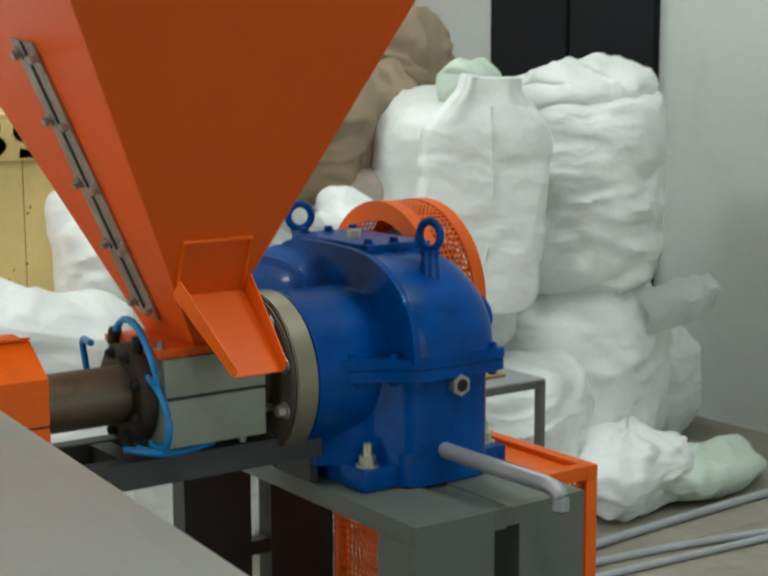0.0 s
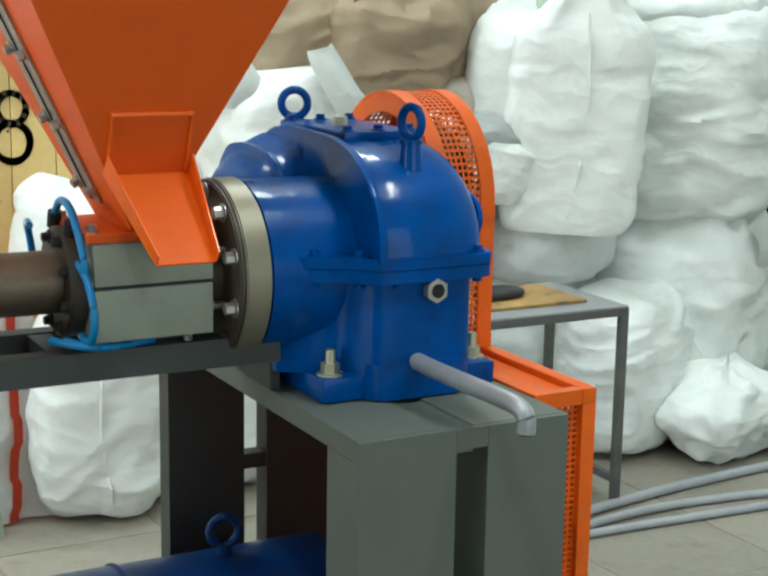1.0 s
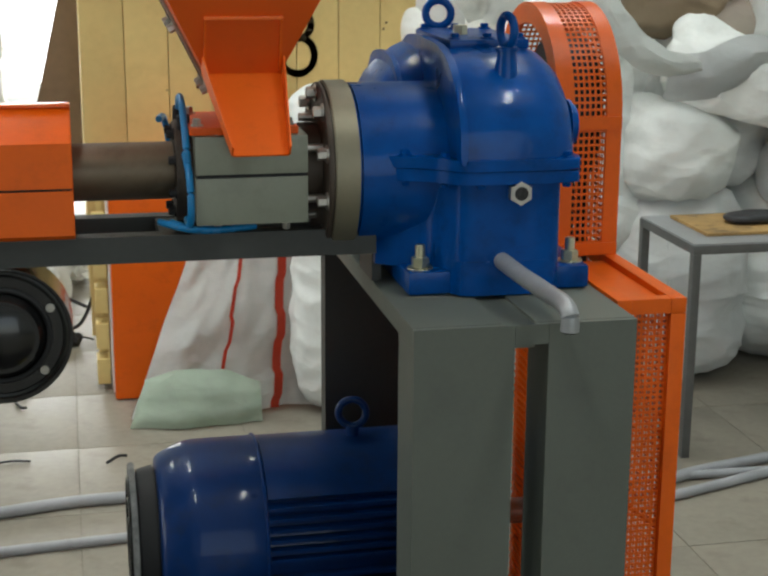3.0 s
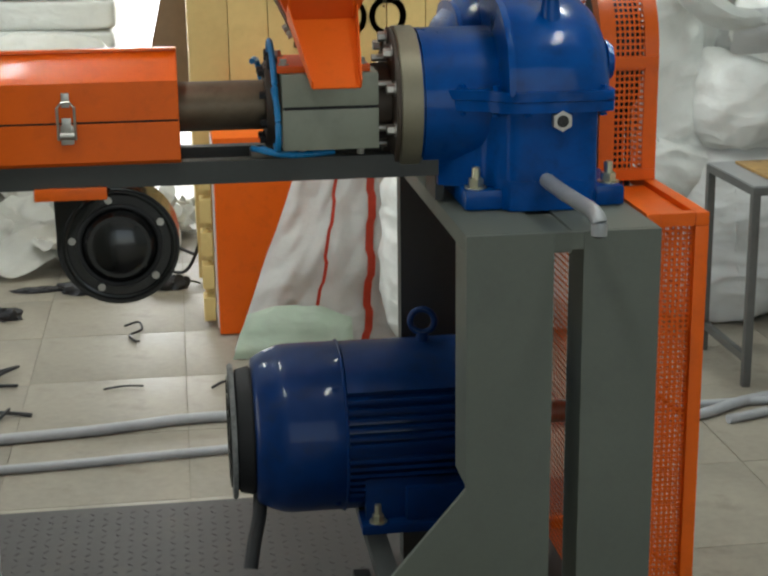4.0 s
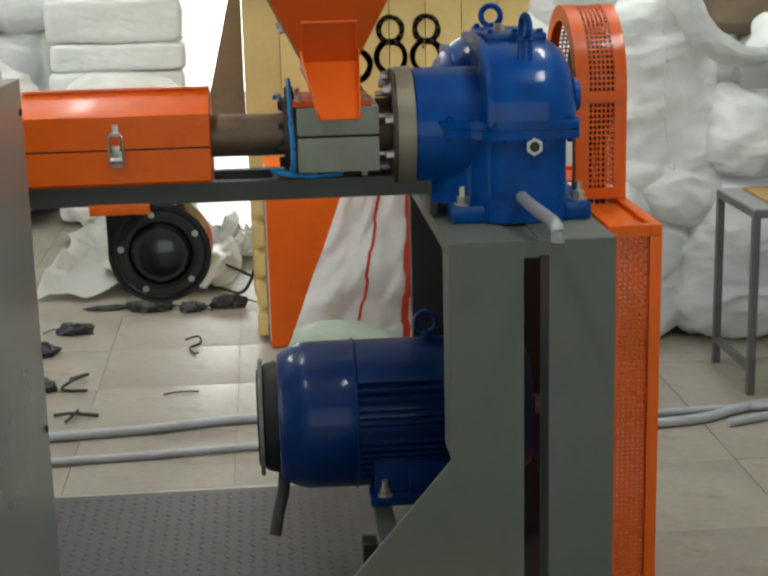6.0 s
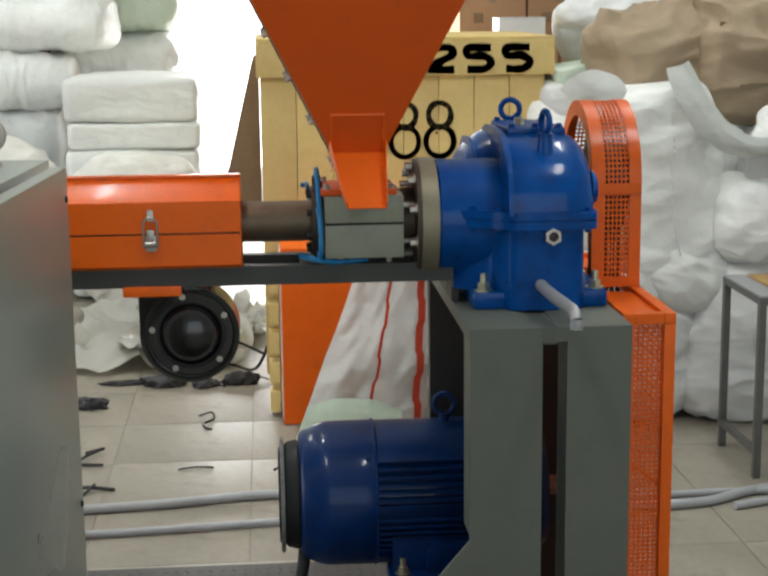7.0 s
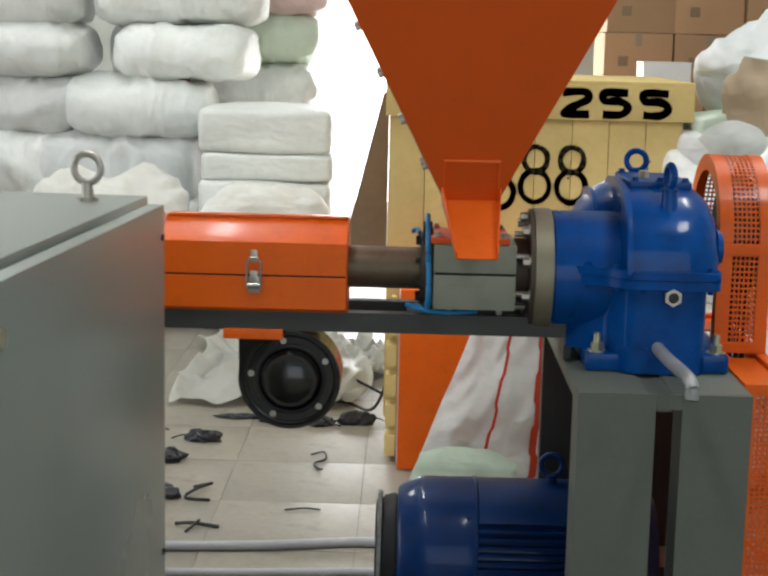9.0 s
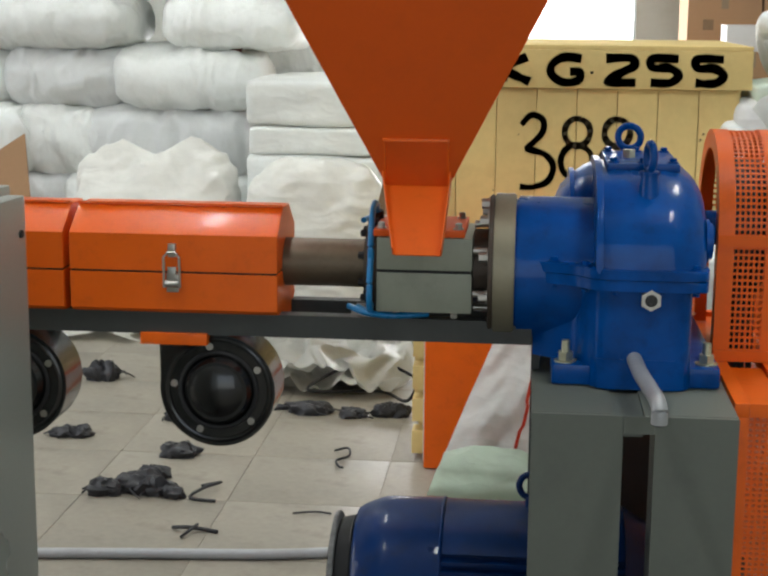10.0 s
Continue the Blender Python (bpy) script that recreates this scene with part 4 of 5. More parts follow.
def fold(p, seed, lying):
    """Height of creases in stuffed cloth at a point: a few broad dents, flat facets and thin tension folds that run round the sack."""
    s = Vector((seed * 7.3, seed * 3.1, seed * 1.7))
    warp = noise.noise(p * 2.4 + s)
    z = p.z + 0.45 * noise.noise(Vector((seed * 0.7, p.z * 2, 2))) * (p.x - p.y) + 0.07 * warp
    strength = max(0.0, 0.15 + 1.5 * noise.noise(p * 3.6 + s * 2))
    a = 1 - abs(noise.noise(Vector((p.x * 3.0, p.y * 3.0, z * 10)) + s))
    e = 1 - abs(noise.noise(Vector((p.x * 4.5 + z * 4, p.y * 4.5, z * 19)) + s * 3))
    c = 1 - abs(noise.noise(Vector((p.x * 5, p.y * 5, p.z * 3 + warp)) + s * 2))
    facet = 1 - 2.4 * abs(noise.noise(Vector((p.x * 3.4 + warp, p.y * 3.4, p.z * 4.2)) + s * 5))
    small = 1 - 2.4 * abs(noise.noise(Vector((p.x * 7.5, p.y * 7.5 + warp, p.z * 9 - warp)) + s * 6))
    return strength * (0.015 * a ** 5 + 0.009 * e ** 5) - 0.008 * c ** 8 + 0.018 * facet + 0.008 * small + 0.024 * noise.noise(p * 2.3 + s) + 0.008


def sack_mesh(w, d, h, seed, tie=0.0, ears=0.0, lying=False, ex=2.6, vex=3.0, crumple=0.0):
    """A stuffed sack standing on z = 0: boxy round body with creases; tie draws in its top, ears pull out its top corners."""
    rnd = random.Random(seed)
    bm = B()
    nu, nv = 84, 76
    rows = []
    for j in range(1, nv):
        v = j / nv
        t = abs(2 * v - 1)
        r = (1 - t ** vex) ** (1 / vex)
        if tie and v > 0.72:
            k = (v - 0.72) / 0.28
            r *= 1 - tie * k * k * (3 - 2 * k) + 0.25 * tie * max(0, k - 0.75) * 4
        row = []
        for i in range(nu):
            a = 2 * math.pi * i / nu
            c, s = math.cos(a), math.sin(a)
            x = math.copysign(abs(c) ** (2 / ex), c) * w / 2 * r
            y = math.copysign(abs(s) ** (2 / ex), s) * d / 2 * r
            z = h * v
            if ears and v > 0.7:
                k = (v - 0.7) / 0.3
                x *= 1 + ears * k * abs(c) ** 3
                y *= 1 - 0.5 * k
                z += 0.10 * h * k * abs(c) ** 4
            p = Vector((x, y, z))
            nr = Vector((x / (w * w), y / (d * d), (z - h / 2) / (h * h) * 1.2)).normalized()
            f = fold(p, seed, lying) - 0.02
            if crumple:
                wv = Vector((seed * 1.3, 0, noise.noise(p * 5) * 1.5))
                f += crumple * (0.030 * (1 - 2 * abs(noise.noise(p * 5.5 + wv))) + 0.016 * (1 - 2 * abs(noise.noise(p * 12 + wv))))
            if tie and v > 0.7:
                f += 0.05 * noise.noise(Vector((c * 2.6, s * 2.6, seed + v * 1.5))) * (v - 0.7) / 0.3 + 0.02 * noise.noise(Vector((c * 6, s * 6, seed))) * (v - 0.7) / 0.3
            p += nr * f * min(1.0, 2.2 * min(w, d, h))
            p.z = max(p.z, 0.001)
            row.append(bm.verts.new(p))
        rows.append(row)
    for a, c in zip(rows, rows[1:]):
        for i in range(nu):
            bm.faces.new((a[i], a[(i + 1) % nu], c[(i + 1) % nu], c[i]))
    bm.faces.new(rows[0][::-1])
    top = bm.verts.new(Vector((0, 0, h * (1.0 if not tie else 0.985))))
    for i in range(nu):
        bm.faces.new((rows[-1][i], rows[-1][(i + 1) % nu], top))
    return bm


def sack(at, size, seed, mat, label, turn=0.0, tilt=0.0, lean=0.0, tie=0.0, ears=0.0, lying=False, seam=False, ex=2.6, vex=3.0, group="piled sacks", crumple=0.0):
    w, d, h = size
    ob = solid("sack", sack_mesh(w, d, h, seed, tie, ears, lying, ex, vex, crumple or (1.0 if mat in (KRAFT, KRAFTGREY) else 0.4)), mat, label, "sack", group)
    ob.matrix_basis = pose(*at, tilt, lean, turn)
    if seam or (not lying and h > 0.5 and mat in (SACKWHITE, SACKGREY)):
        sb = B()
        pts = []
        for k in range(15):
            v = 0.08 + 0.8 * k / 14
            r = (1 - abs(2 * v - 1) ** vex) ** (1 / vex)
            p = Vector((0.02 * math.sin(5 * v + seed), -d / 2 * r, h * v))
            p.y -= fold(p, seed, lying) - 0.02 + 0.004
            pts.append(p)
        sweep(sb, pts, 0.004, 6)
        part("seam", sb, mat, ob)
    return ob


def cloth(name, at, w, h, seed, mat, label, turn=0.0, tilt=0.0, drape=0.06, ragged=0.08, n=44, slump=0.0, category="empty sack", group="empty sacks", spread=0.0):
    """An empty flat sack or sheet hanging from its top edge, with folds and a ragged lower edge; two layers with real thickness."""
    bm = B()
    s = Vector((seed * 5.1, seed * 2.3, seed))
    grid = []
    for j in range(n + 1):
        v = j / n
        row = []
        for i in range(n + 1):
            u = i / n
            low = ragged * noise.noise(Vector((u * 4, 0, 0)) + s) + ragged * 0.5 * noise.noise(Vector((u * 11, 3, 0)) + s)
            z = -(h + low) * v
            x = (u - 0.5) * w * (1 + spread * v + 0.14 * noise.noise(Vector((v * 2.2, 7, 0)) + s))
            y = drape * (noise.noise(Vector((u * 3.2, v * 1.6, 1)) + s) + 0.45 * (1 - abs(noise.noise(Vector((u * 6 + v * 2, v * 3, 5)) + s)) * 2) + 0.22 * noise.noise(Vector((u * 14, v * 7, 9)) + s))
            y -= slump * v * v
            row.append(bm.verts.new((x, y, z)))
        grid.append(row)
    for a, b in zip(grid, grid[1:]):
        for i in range(n):
            bm.faces.new((a[i], b[i], b[i + 1], a[i + 1]))
    bmesh.ops.solidify(bm, geom=list(bm.faces), thickness=0.006)
    ob = solid(name, bm, mat, label, category, group)
    ob.matrix_basis = pose(*at, tilt, 0, turn)
    return ob


WL = "stuffed white woven plastic sack in a creased pile"
# tall pile by the wall
sack((2.46, 2.34, 0.0), (0.74, 0.60, 0.76), 1, SACKWHITE, "bulging white woven sack standing under another sack", 34, 0, 3, tie=0.3, vex=3.4)
sack((2.44, 2.32, 0.66), (0.62, 0.54, 0.72), 2, SACKWHITE, "boxy stuffed white woven sack with an open crumpled top", 36, 2, -3, seam=True, vex=4.6)
sack((2.42, 2.30, 1.27), (0.54, 0.44, 0.17), 72, SACKWHITE, "crumpled open mouth of a stuffed white sack", 20, 0, -5, ears=0.5, lying=True, vex=2.0, crumple=1.6)

sack((2.92, 2.50, 0.0), (0.5, 0.4, 0.5), 4, SACKWHITE, WL, 20, ears=0.2)
sack((2.24, 1.86, 0.0), (0.50, 0.30, 0.28), 5, SACKWHITE, "half-empty white sack slumped on the floor", 14, 0, 0, tie=0.9, lying=True, vex=1.7, crumple=1.5)
sack((2.56, 1.86, 0.0), (0.62, 0.30, 0.16), 6, SACKGREEN, "crumpled greenish white empty sack on the floor", 8, 0, 4, ears=0.7, lying=True, vex=1.8, crumple=1.4)
sack((2.10, 2.06, 0.0), (0.36, 0.32, 0.36), 7, SACKWHITE, WL, 30, ears=0.3)
# middle pile behind the small table
sack((1.86, 2.50, 0.0), (0.66, 0.50, 0.64), 8, SACKWHITE, WL, 25, vex=4)
sack((1.84, 2.26, 0.50), (0.52, 0.30, 0.24), 9, SACKGREY, "grey-white sack lying across the pile", 24, lying=True, ears=0.2)
sack((1.86, 2.42, 0.56), (0.54, 0.32, 0.80), 10, SACKWHITE, "tall half-filled white sack leaning on the pile", 34, 4, -8, vex=6, ex=3.2, crumple=0.6)
sack((2.30, 2.74, 0.0), (0.55, 0.5, 0.72), 11, SACKGREY, WL, 10)
sack((2.20, 2.74, 0.64), (0.50, 0.44, 0.74), 12, SACKGREY, WL, 24, vex=4.5, crumple=0.6)
sack((1.75, 2.06, 0.68), (0.40, 0.10, 0.74), 62, SACKWHITE, "slack white woven sack hanging over the pile", -24, 4, 3, tie=0.6, vex=8, ex=3.2, crumple=1.2)
sack((1.84, 2.20, 1.32), (0.24, 0.16, 0.13), 73, SACKGREEN, "pale green crumpled sack top on the pile", 30, lying=True, ears=0.4, crumple=1.3)
sack((1.98, 2.06, 0.0), (0.46, 0.36, 0.50), 38, SACKWHITE, WL, 30, vex=4)
# column behind the belt guard
sack((1.30, 2.34, 0.0), (0.52, 0.46, 0.58), 14, SACKGREY, WL, -8, vex=4)
sack((0.92, 2.36, 0.0), (0.40, 0.40, 0.50), 13, SACKGREY, WL, 5, vex=4)
sack((1.00, 2.34, 0.42), (0.42, 0.36, 0.74), 15, SACKWHITE, "tall stuffed white sack with sharp creases", 10, 0, -6, vex=6, ex=3.4, seam=True, crumple=0.35)
sack((1.30, 2.24, 0.54), (0.34, 0.38, 0.30), 17, SACKWHITE, "round end of a tied white sack", 8, lying=True, ex=2.4, vex=2.6, crumple=0.5)
sack((1.44, 2.40, 0.56), (0.40, 0.40, 0.46), 18, SACKGREY, WL, 15, lying=True)
sack((1.02, 2.24, 0.40), (0.36, 0.24, 0.24), 19, SACKWHITE, "drooping corner of a white sack", 14, 0, 20, ears=0.25, lying=True)
sack((0.78, 2.80, 0.0), (0.5, 0.42, 0.55), 20, SACKWHITE, WL, 0, vex=4)
sack((0.84, 2.66, 0.50), (0.50, 0.42, 0.56), 21, SACKWHITE, WL, 6, ears=0.2, vex=5, crumple=0.5)
sack((1.50, 2.76, 0.0), (0.60, 0.45, 0.62), 22, SACKGREY, WL, 0, vex=4)
sack((1.50, 2.66, 0.58), (0.60, 0.46, 0.46), 23, SACKWHITE, WL, 5, lying=True, vex=4)
sack((1.12, 2.80, 0.0), (0.5, 0.4, 1.02), 24, SACKGREY, WL, 0, vex=4)
sack((0.82, 2.68, 1.02), (0.40, 0.30, 0.15), 25, SACKGREY, "pale grey-green sack lying flat on the pile", 4, 0, -5, lying=True, vex=4)
sack((0.80, 2.70, 1.14), (0.27, 0.26, 0.075), 26, SACKGREEN, "pale green folded sack lying on the pile", 8, 0, -8, lying=True, ex=14, vex=9)
sack((1.14, 2.52, 0.62), (0.52, 0.40, 0.52), 39, SACKWHITE, WL, 12, 0, 6, ears=0.35, vex=4, crumple=0.6)
sack((1.44, 2.18, 0.80), (0.40, 0.26, 0.22), 45, SACKWHITE, "loose white sack folded over the pile", -15, 0, 14, ears=0.4, lying=True, crumple=1.0)


def sack_flap(pts, width, mat, label, seed):
    """The empty mouth of a sack hanging as a curved, doubled band of cloth."""
    pp = curve_points(pts, 10)
    bm = B()
    rows = []
    for i, q in enumerate(pp):
        d = (pp[min(i + 1, len(pp) - 1)] - pp[max(i - 1, 0)]).normalized()
        side = d.cross(Vector((0, -1, 0))).normalized()
        k = i / (len(pp) - 1)
        w = width * (0.55 + 0.6 * math.sin(math.pi * min(1, k * 0.8 + 0.2)) + 0.25 * noise.noise(Vector((k * 5, seed, 0))))
        row = []
        for j in range(9):
            v = j / 8 - 0.5
            wob = 0.014 * noise.noise(Vector((k * 6, v * 4, seed)))
            row.append(bm.verts.new(q + side * (w * v) + Vector((0, -0.035 * math.cos(v * math.pi) + wob, 0))))
        rows.append(row)
    for ra, rc in zip(rows, rows[1:]):
        for j in range(8):
            bm.faces.new((ra[j], ra[j + 1], rc[j + 1], rc[j]))
    bmesh.ops.solidify(bm, geom=list(bm.faces), thickness=0.006)
    return solid("empty_sack", bm, mat, label, "empty sack", "empty sacks")


sack_flap([(0.985, 2.16, 1.225), (1.02, 2.10, 1.12), (1.08, 2.07, 1.03), (1.17, 2.06, 0.97), (1.29, 2.07, 0.95)], 0.085, SACKWHITE, "curling empty mouth of a white woven sack", 3)
sack_flap([(2.46, 2.03, 0.60), (2.58, 1.99, 0.635), (2.68, 1.97, 0.655), (2.76, 1.98, 0.675)], 0.15, SACKWHITE, "loose white sack mouth folded over a stuffed sack", 5)
sack_flap([(0.66, 2.30, 1.10), (0.72, 2.24, 1.14), (0.80, 2.20, 1.10), (0.87, 2.18, 1.02)], 0.12, SACKWHITE, "loose pointed corner of a white woven sack", 8)
sack_flap([(1.20, 2.10, 0.92), (1.32, 2.06, 0.93), (1.45, 2.06, 0.98), (1.60, 2.10, 0.95)], 0.12, SACKGREY, "slack greyish sack mouth over the pile", 12)
# paper sacks on top
KL = "crumpled tan kraft paper sack on top of the pile"
sack((1.06, 2.58, 1.06), (0.42, 0.40, 0.34), 27, KRAFT, KL, 20, 0, -16, lying=True, ears=0.25, vex=4)
sack((1.32, 2.52, 1.02), (0.42, 0.42, 0.42), 28, KRAFT, KL, -10, 6, 8, lying=True, ears=0.2, vex=4)
sack((1.62, 2.56, 1.02), (0.42, 0.38, 0.42), 29, KRAFT, KL, 15, 0, 8, lying=True, ears=0.2, vex=4)
sack((1.62, 2.44, 0.94), (0.50, 0.36, 0.18), 30, KRAFTGREY, KL, 5, lying=True, vex=4)
sack((0.98, 2.92, 1.24), (0.38, 0.30, 0.26), 31, SACKGREY, "crumpled pale grey sack thrown on the pile", 30, 0, -25, lying=True, ears=0.5, crumple=1.3)
sack((1.26, 2.86, 1.34), (0.56, 0.36, 0.28), 32, SACKGREY, "crumpled pale grey sack thrown on the pile", -12, 0, 10, lying=True, ears=0.4, crumple=1.3)
sack((1.64, 2.84, 1.38), (0.50, 0.40, 0.36), 33, KRAFT, KL, 12, 0, -8, lying=True, ears=0.3, vex=4)
sack((1.94, 2.80, 1.02), (0.44, 0.38, 0.62), 34, KRAFT, KL, 22, 0, 6, lying=True, vex=4)
sack((1.94, 2.96, 0.0), (0.6, 0.5, 1.15), 35, KRAFTGREY, "tall pale paper sack standing in the pile", 10)
sack((1.40, 3.10, 0.0), (0.8, 0.4, 1.36), 36, SACKGREY, WL, 5, vex=4)
sack((2.6, 2.98, 0.0), (0.6, 0.5, 1.0), 37, SACKGREY, WL, 15)
cloth("empty_sack", (1.34, 2.32, 1.36), 0.34, 0.30, 13, KRAFT, "empty tan paper sack draped over the pile", -5, 8, drape=0.06, ragged=0.1)

# sacks in front of the crate, beside the orange box
sack((0.42, 2.22, 0.0), (0.44, 0.36, 0.62), 40, SACKWHITE, "stuffed white woven sack standing on the floor", 12, ears=0.2)
sack((0.36, 2.26, 0.54), (0.46, 0.30, 0.30), 41, SACKWHITE, "loose white sack slumped on another sack", -10, 0, 12, lying=True, ears=0.35)
sack((0.72, 2.24, 0.0), (0.4, 0.34, 0.60), 42, SACKWHITE, WL, 0)

# ---- orange box with draped sack ----
ob_box = thing("orange_box", "orange painted steel box standing on the floor behind the machine", "steel box", (0, 0, 0))
part("body", box(B(), -0.320, 0.20, 2.32, 2.58, 0.004, 0.62, 0.004), ORANGE, ob_box)
part("side_plate", box(B(), -0.3245, -0.3205, 2.34, 2.56, 0.02, 0.60), WHITE, ob_box, "pale worn side plate")
pal = thing("wood_pallet", "worn pine pallet leaning behind the orange box", "pallet")
for k in range(5):
    part("board", box(B(), -0.366, -0.330, 2.42 + 0.004 * k, 2.50 + 0.004 * k, 0.02 + k * 0.105, 0.095 + k * 0.105, 0.003), PINE, pal)
part("runner", box(B(), -0.352, -0.335, 2.525, 2.56, 0.0, 0.56, 0.002), PINE, pal)


def striped_sack():
    """A long striped sack leaning down from the box to the floor, its lower corner folded over."""
    bm = B()
    n = 56
    left0, left1 = Vector((-0.072, 2.30, 0.52)), Vector((-0.285, 2.12, 0.012))
    right0, right1 = Vector((0.22, 2.30, 0.54)), Vector((0.22, 2.15, 0.012))
    grid = []
    for j in range(n + 1):
        v = j / n
        row = []
        for i in range(n + 1):
            u = i / n
            a = left0.lerp(left1, v ** 0.85)
            c = right0.lerp(right1, v)
            p = a.lerp(c, u)
            p.y += -0.05 * math.sin(math.pi * v) * math.sin(math.pi * min(1, u * 1.1)) + 0.030 * noise.noise(Vector((u * 4, v * 3, 2))) + 0.014 * noise.noise(Vector((u * 9 + v * 3, v * 6, 4)))
            p.z += 0.015 * noise.noise(Vector((u * 5, v * 2, 8))) * (1 - v)
            p.z = max(p.z, 0.006)
            row.append(bm.verts.new(p))
        grid.append(row)
    for a, b in zip(grid, grid[1:]):
        for i in range(n):
            bm.faces.new((a[i], b[i], b[i + 1], a[i + 1]))
    paths = []
    for u, k in ((0.46, 2), (0.80, 4)):
        paths.append([grid[j][int(u * n) + (1 if (j // 9) % 2 else 0)].co.copy() for j in range(0, n + 1, 2)])
    bmesh.ops.solidify(bm, geom=list(bm.faces), thickness=0.008)
    ob = solid("striped_sack", bm, SACKWHITE, "white woven sack with red stripes draped from an orange box", "sack", "piled sacks")
    for k, p in enumerate(paths):
        sb = B()
        w = 0.005 if k == 0 else 0.012
        vs = [[sb.verts.new(q + Vector((s * w, -0.011, 0.002))) for s in (-1, 1)] for q in p]
        for a, c in zip(vs, vs[1:]):
            sb.faces.new((a[0], a[1], c[1], c[0]))
        bmesh.ops.solidify(sb, geom=list(sb.faces), thickness=0.0015)
        part("stripe", sb, RED, ob, "red woven stripe")
    return ob


ss = striped_sack()
bm = B()
n = 26
grid = []
for j in range(n + 1):
    v = j / n
    row = []
    for i in range(n + 1):
        u = i / n
        top = Vector((-0.245 + 0.315 * u, 2.125, 0.060 + 0.085 * math.sin(math.pi * min(1, 0.25 + 0.6 * u))))
        low = Vector((-0.292 + 0.36 * u, 2.062 - 0.02 * math.sin(math.pi * u), 0.004))
        p = top.lerp(low, v)
        p.y -= 0.035 * math.sin(math.pi * v) * math.sin(math.pi * u) ** 0.5 + 0.012 * noise.noise(Vector((u * 4, v * 3, 11)))
        p.z += 0.010 * noise.noise(Vector((u * 5, v * 3, 15))) * (1 - v)
        row.append(bm.verts.new(p))
    grid.append(row)
for a, b in zip(grid, grid[1:]):
    for i in range(n):
        bm.faces.new((a[i], b[i], b[i + 1], a[i + 1]))
bmesh.ops.solidify(bm, geom=list(bm.faces), thickness=0.006)
part("folded_end", bm, SACKGREEN, ss, "pale green folded lower end")
sack((0.34, 2.14, 0.0), (0.34, 0.26, 0.58), 46, SACKWHITE, "stuffed white woven sack beside a striped one", -6, vex=4)

# ---- timber crate ----
crate = thing("timber_crate", "pine board packing crate with black stencilled figures", "crate")
CX0, CX1, CY = -0.376, 0.655, 2.62
nb = 8
bw = (CX1 - 0.02 - CX0) / nb
for k in range(nb):
    part("board", box(B(), CX0 + k * bw + 0.0012, CX0 + (k + 1) * bw - 0.0012, CY, CY + 0.02, 0.11, 1.176, 0.002), PINE, crate)
lid = part("lid_board", box(B(), CX0 - 0.012, CX1 + 0.012, CY - 0.020, CY - 0.001, 1.178, 1.298, 0.003), PINE, crate)
part("top_sheet", box(B(), CX0 - 0.012, CX1 + 0.012, CY - 0.018, 3.45, 1.2985, 1.312, 0.002), PINE, crate)
part("corner_post", box(B(), CX0 + 0.004, CX0 + 0.07, CY + 0.0205, CY + 0.08, 0.11, 1.295), PINE, crate)
for y in (CY + 0.085, CY + 0.30, CY + 0.52, CY + 0.74):
    part("side_board", box(B(), CX1 - 0.024, CX1 - 0.004, y, y + 0.20, 0.11, 1.295, 0.002), PINE, crate)
    part("side_board", box(B(), CX0 + 0.004, CX0 + 0.022, y, y + 0.20, 0.11, 1.295, 0.002), PINE, crate)
part("back_panel", box(B(), CX0 + 0.025, CX1 - 0.026, 3.43, 3.445, 0.11, 1.295), PINE, crate)
for x in (CX0 + 0.02, 0.08, CX1 - 0.13):
    part("skid", box(B(), x, x + 0.10, CY + 0.01, 3.42, 0.0, 0.1095, 0.003), PINE, crate)
rk = random.Random(4)
for k in range(16):
    x, z = rk.uniform(CX0 + 0.04, CX1 - 0.06), rk.uniform(0.5, 1.15)
    part("knot", rod(B(), (x, CY - 0.0006, z), (x, CY + 0.004, z), rk.uniform(0.002, 0.0045), n=12), KNOT, crate)


def figure(parent, pts, r, y, name="figure"):
    bm = B()
    pp = curve_points([(p[0], y, p[1]) for p in pts], 6)
    left, right = [], []
    for i, p in enumerate(pp):
        d = (pp[min(i + 1, len(pp) - 1)] - pp[max(i - 1, 0)]).normalized()
        s = Vector((-d.z, 0, d.x))
        k = r * (0.9 + 0.25 * noise.noise(p * 30))
        left.append(bm.verts.new(p + s * k))
        right.append(bm.verts.new(p - s * k))
    for i in range(len(pp) - 1):
        bm.faces.new((left[i], left[i + 1], right[i + 1], right[i]))
    bmesh.ops.solidify(bm, geom=list(bm.faces), thickness=0.0015)
    return part(name, bm, INK, parent, "black hand-painted figure")


YF = CY - 0.0035


def sc(x, z):
    return (x * 1.044 + 0.003, z * 1.044 - 0.062)


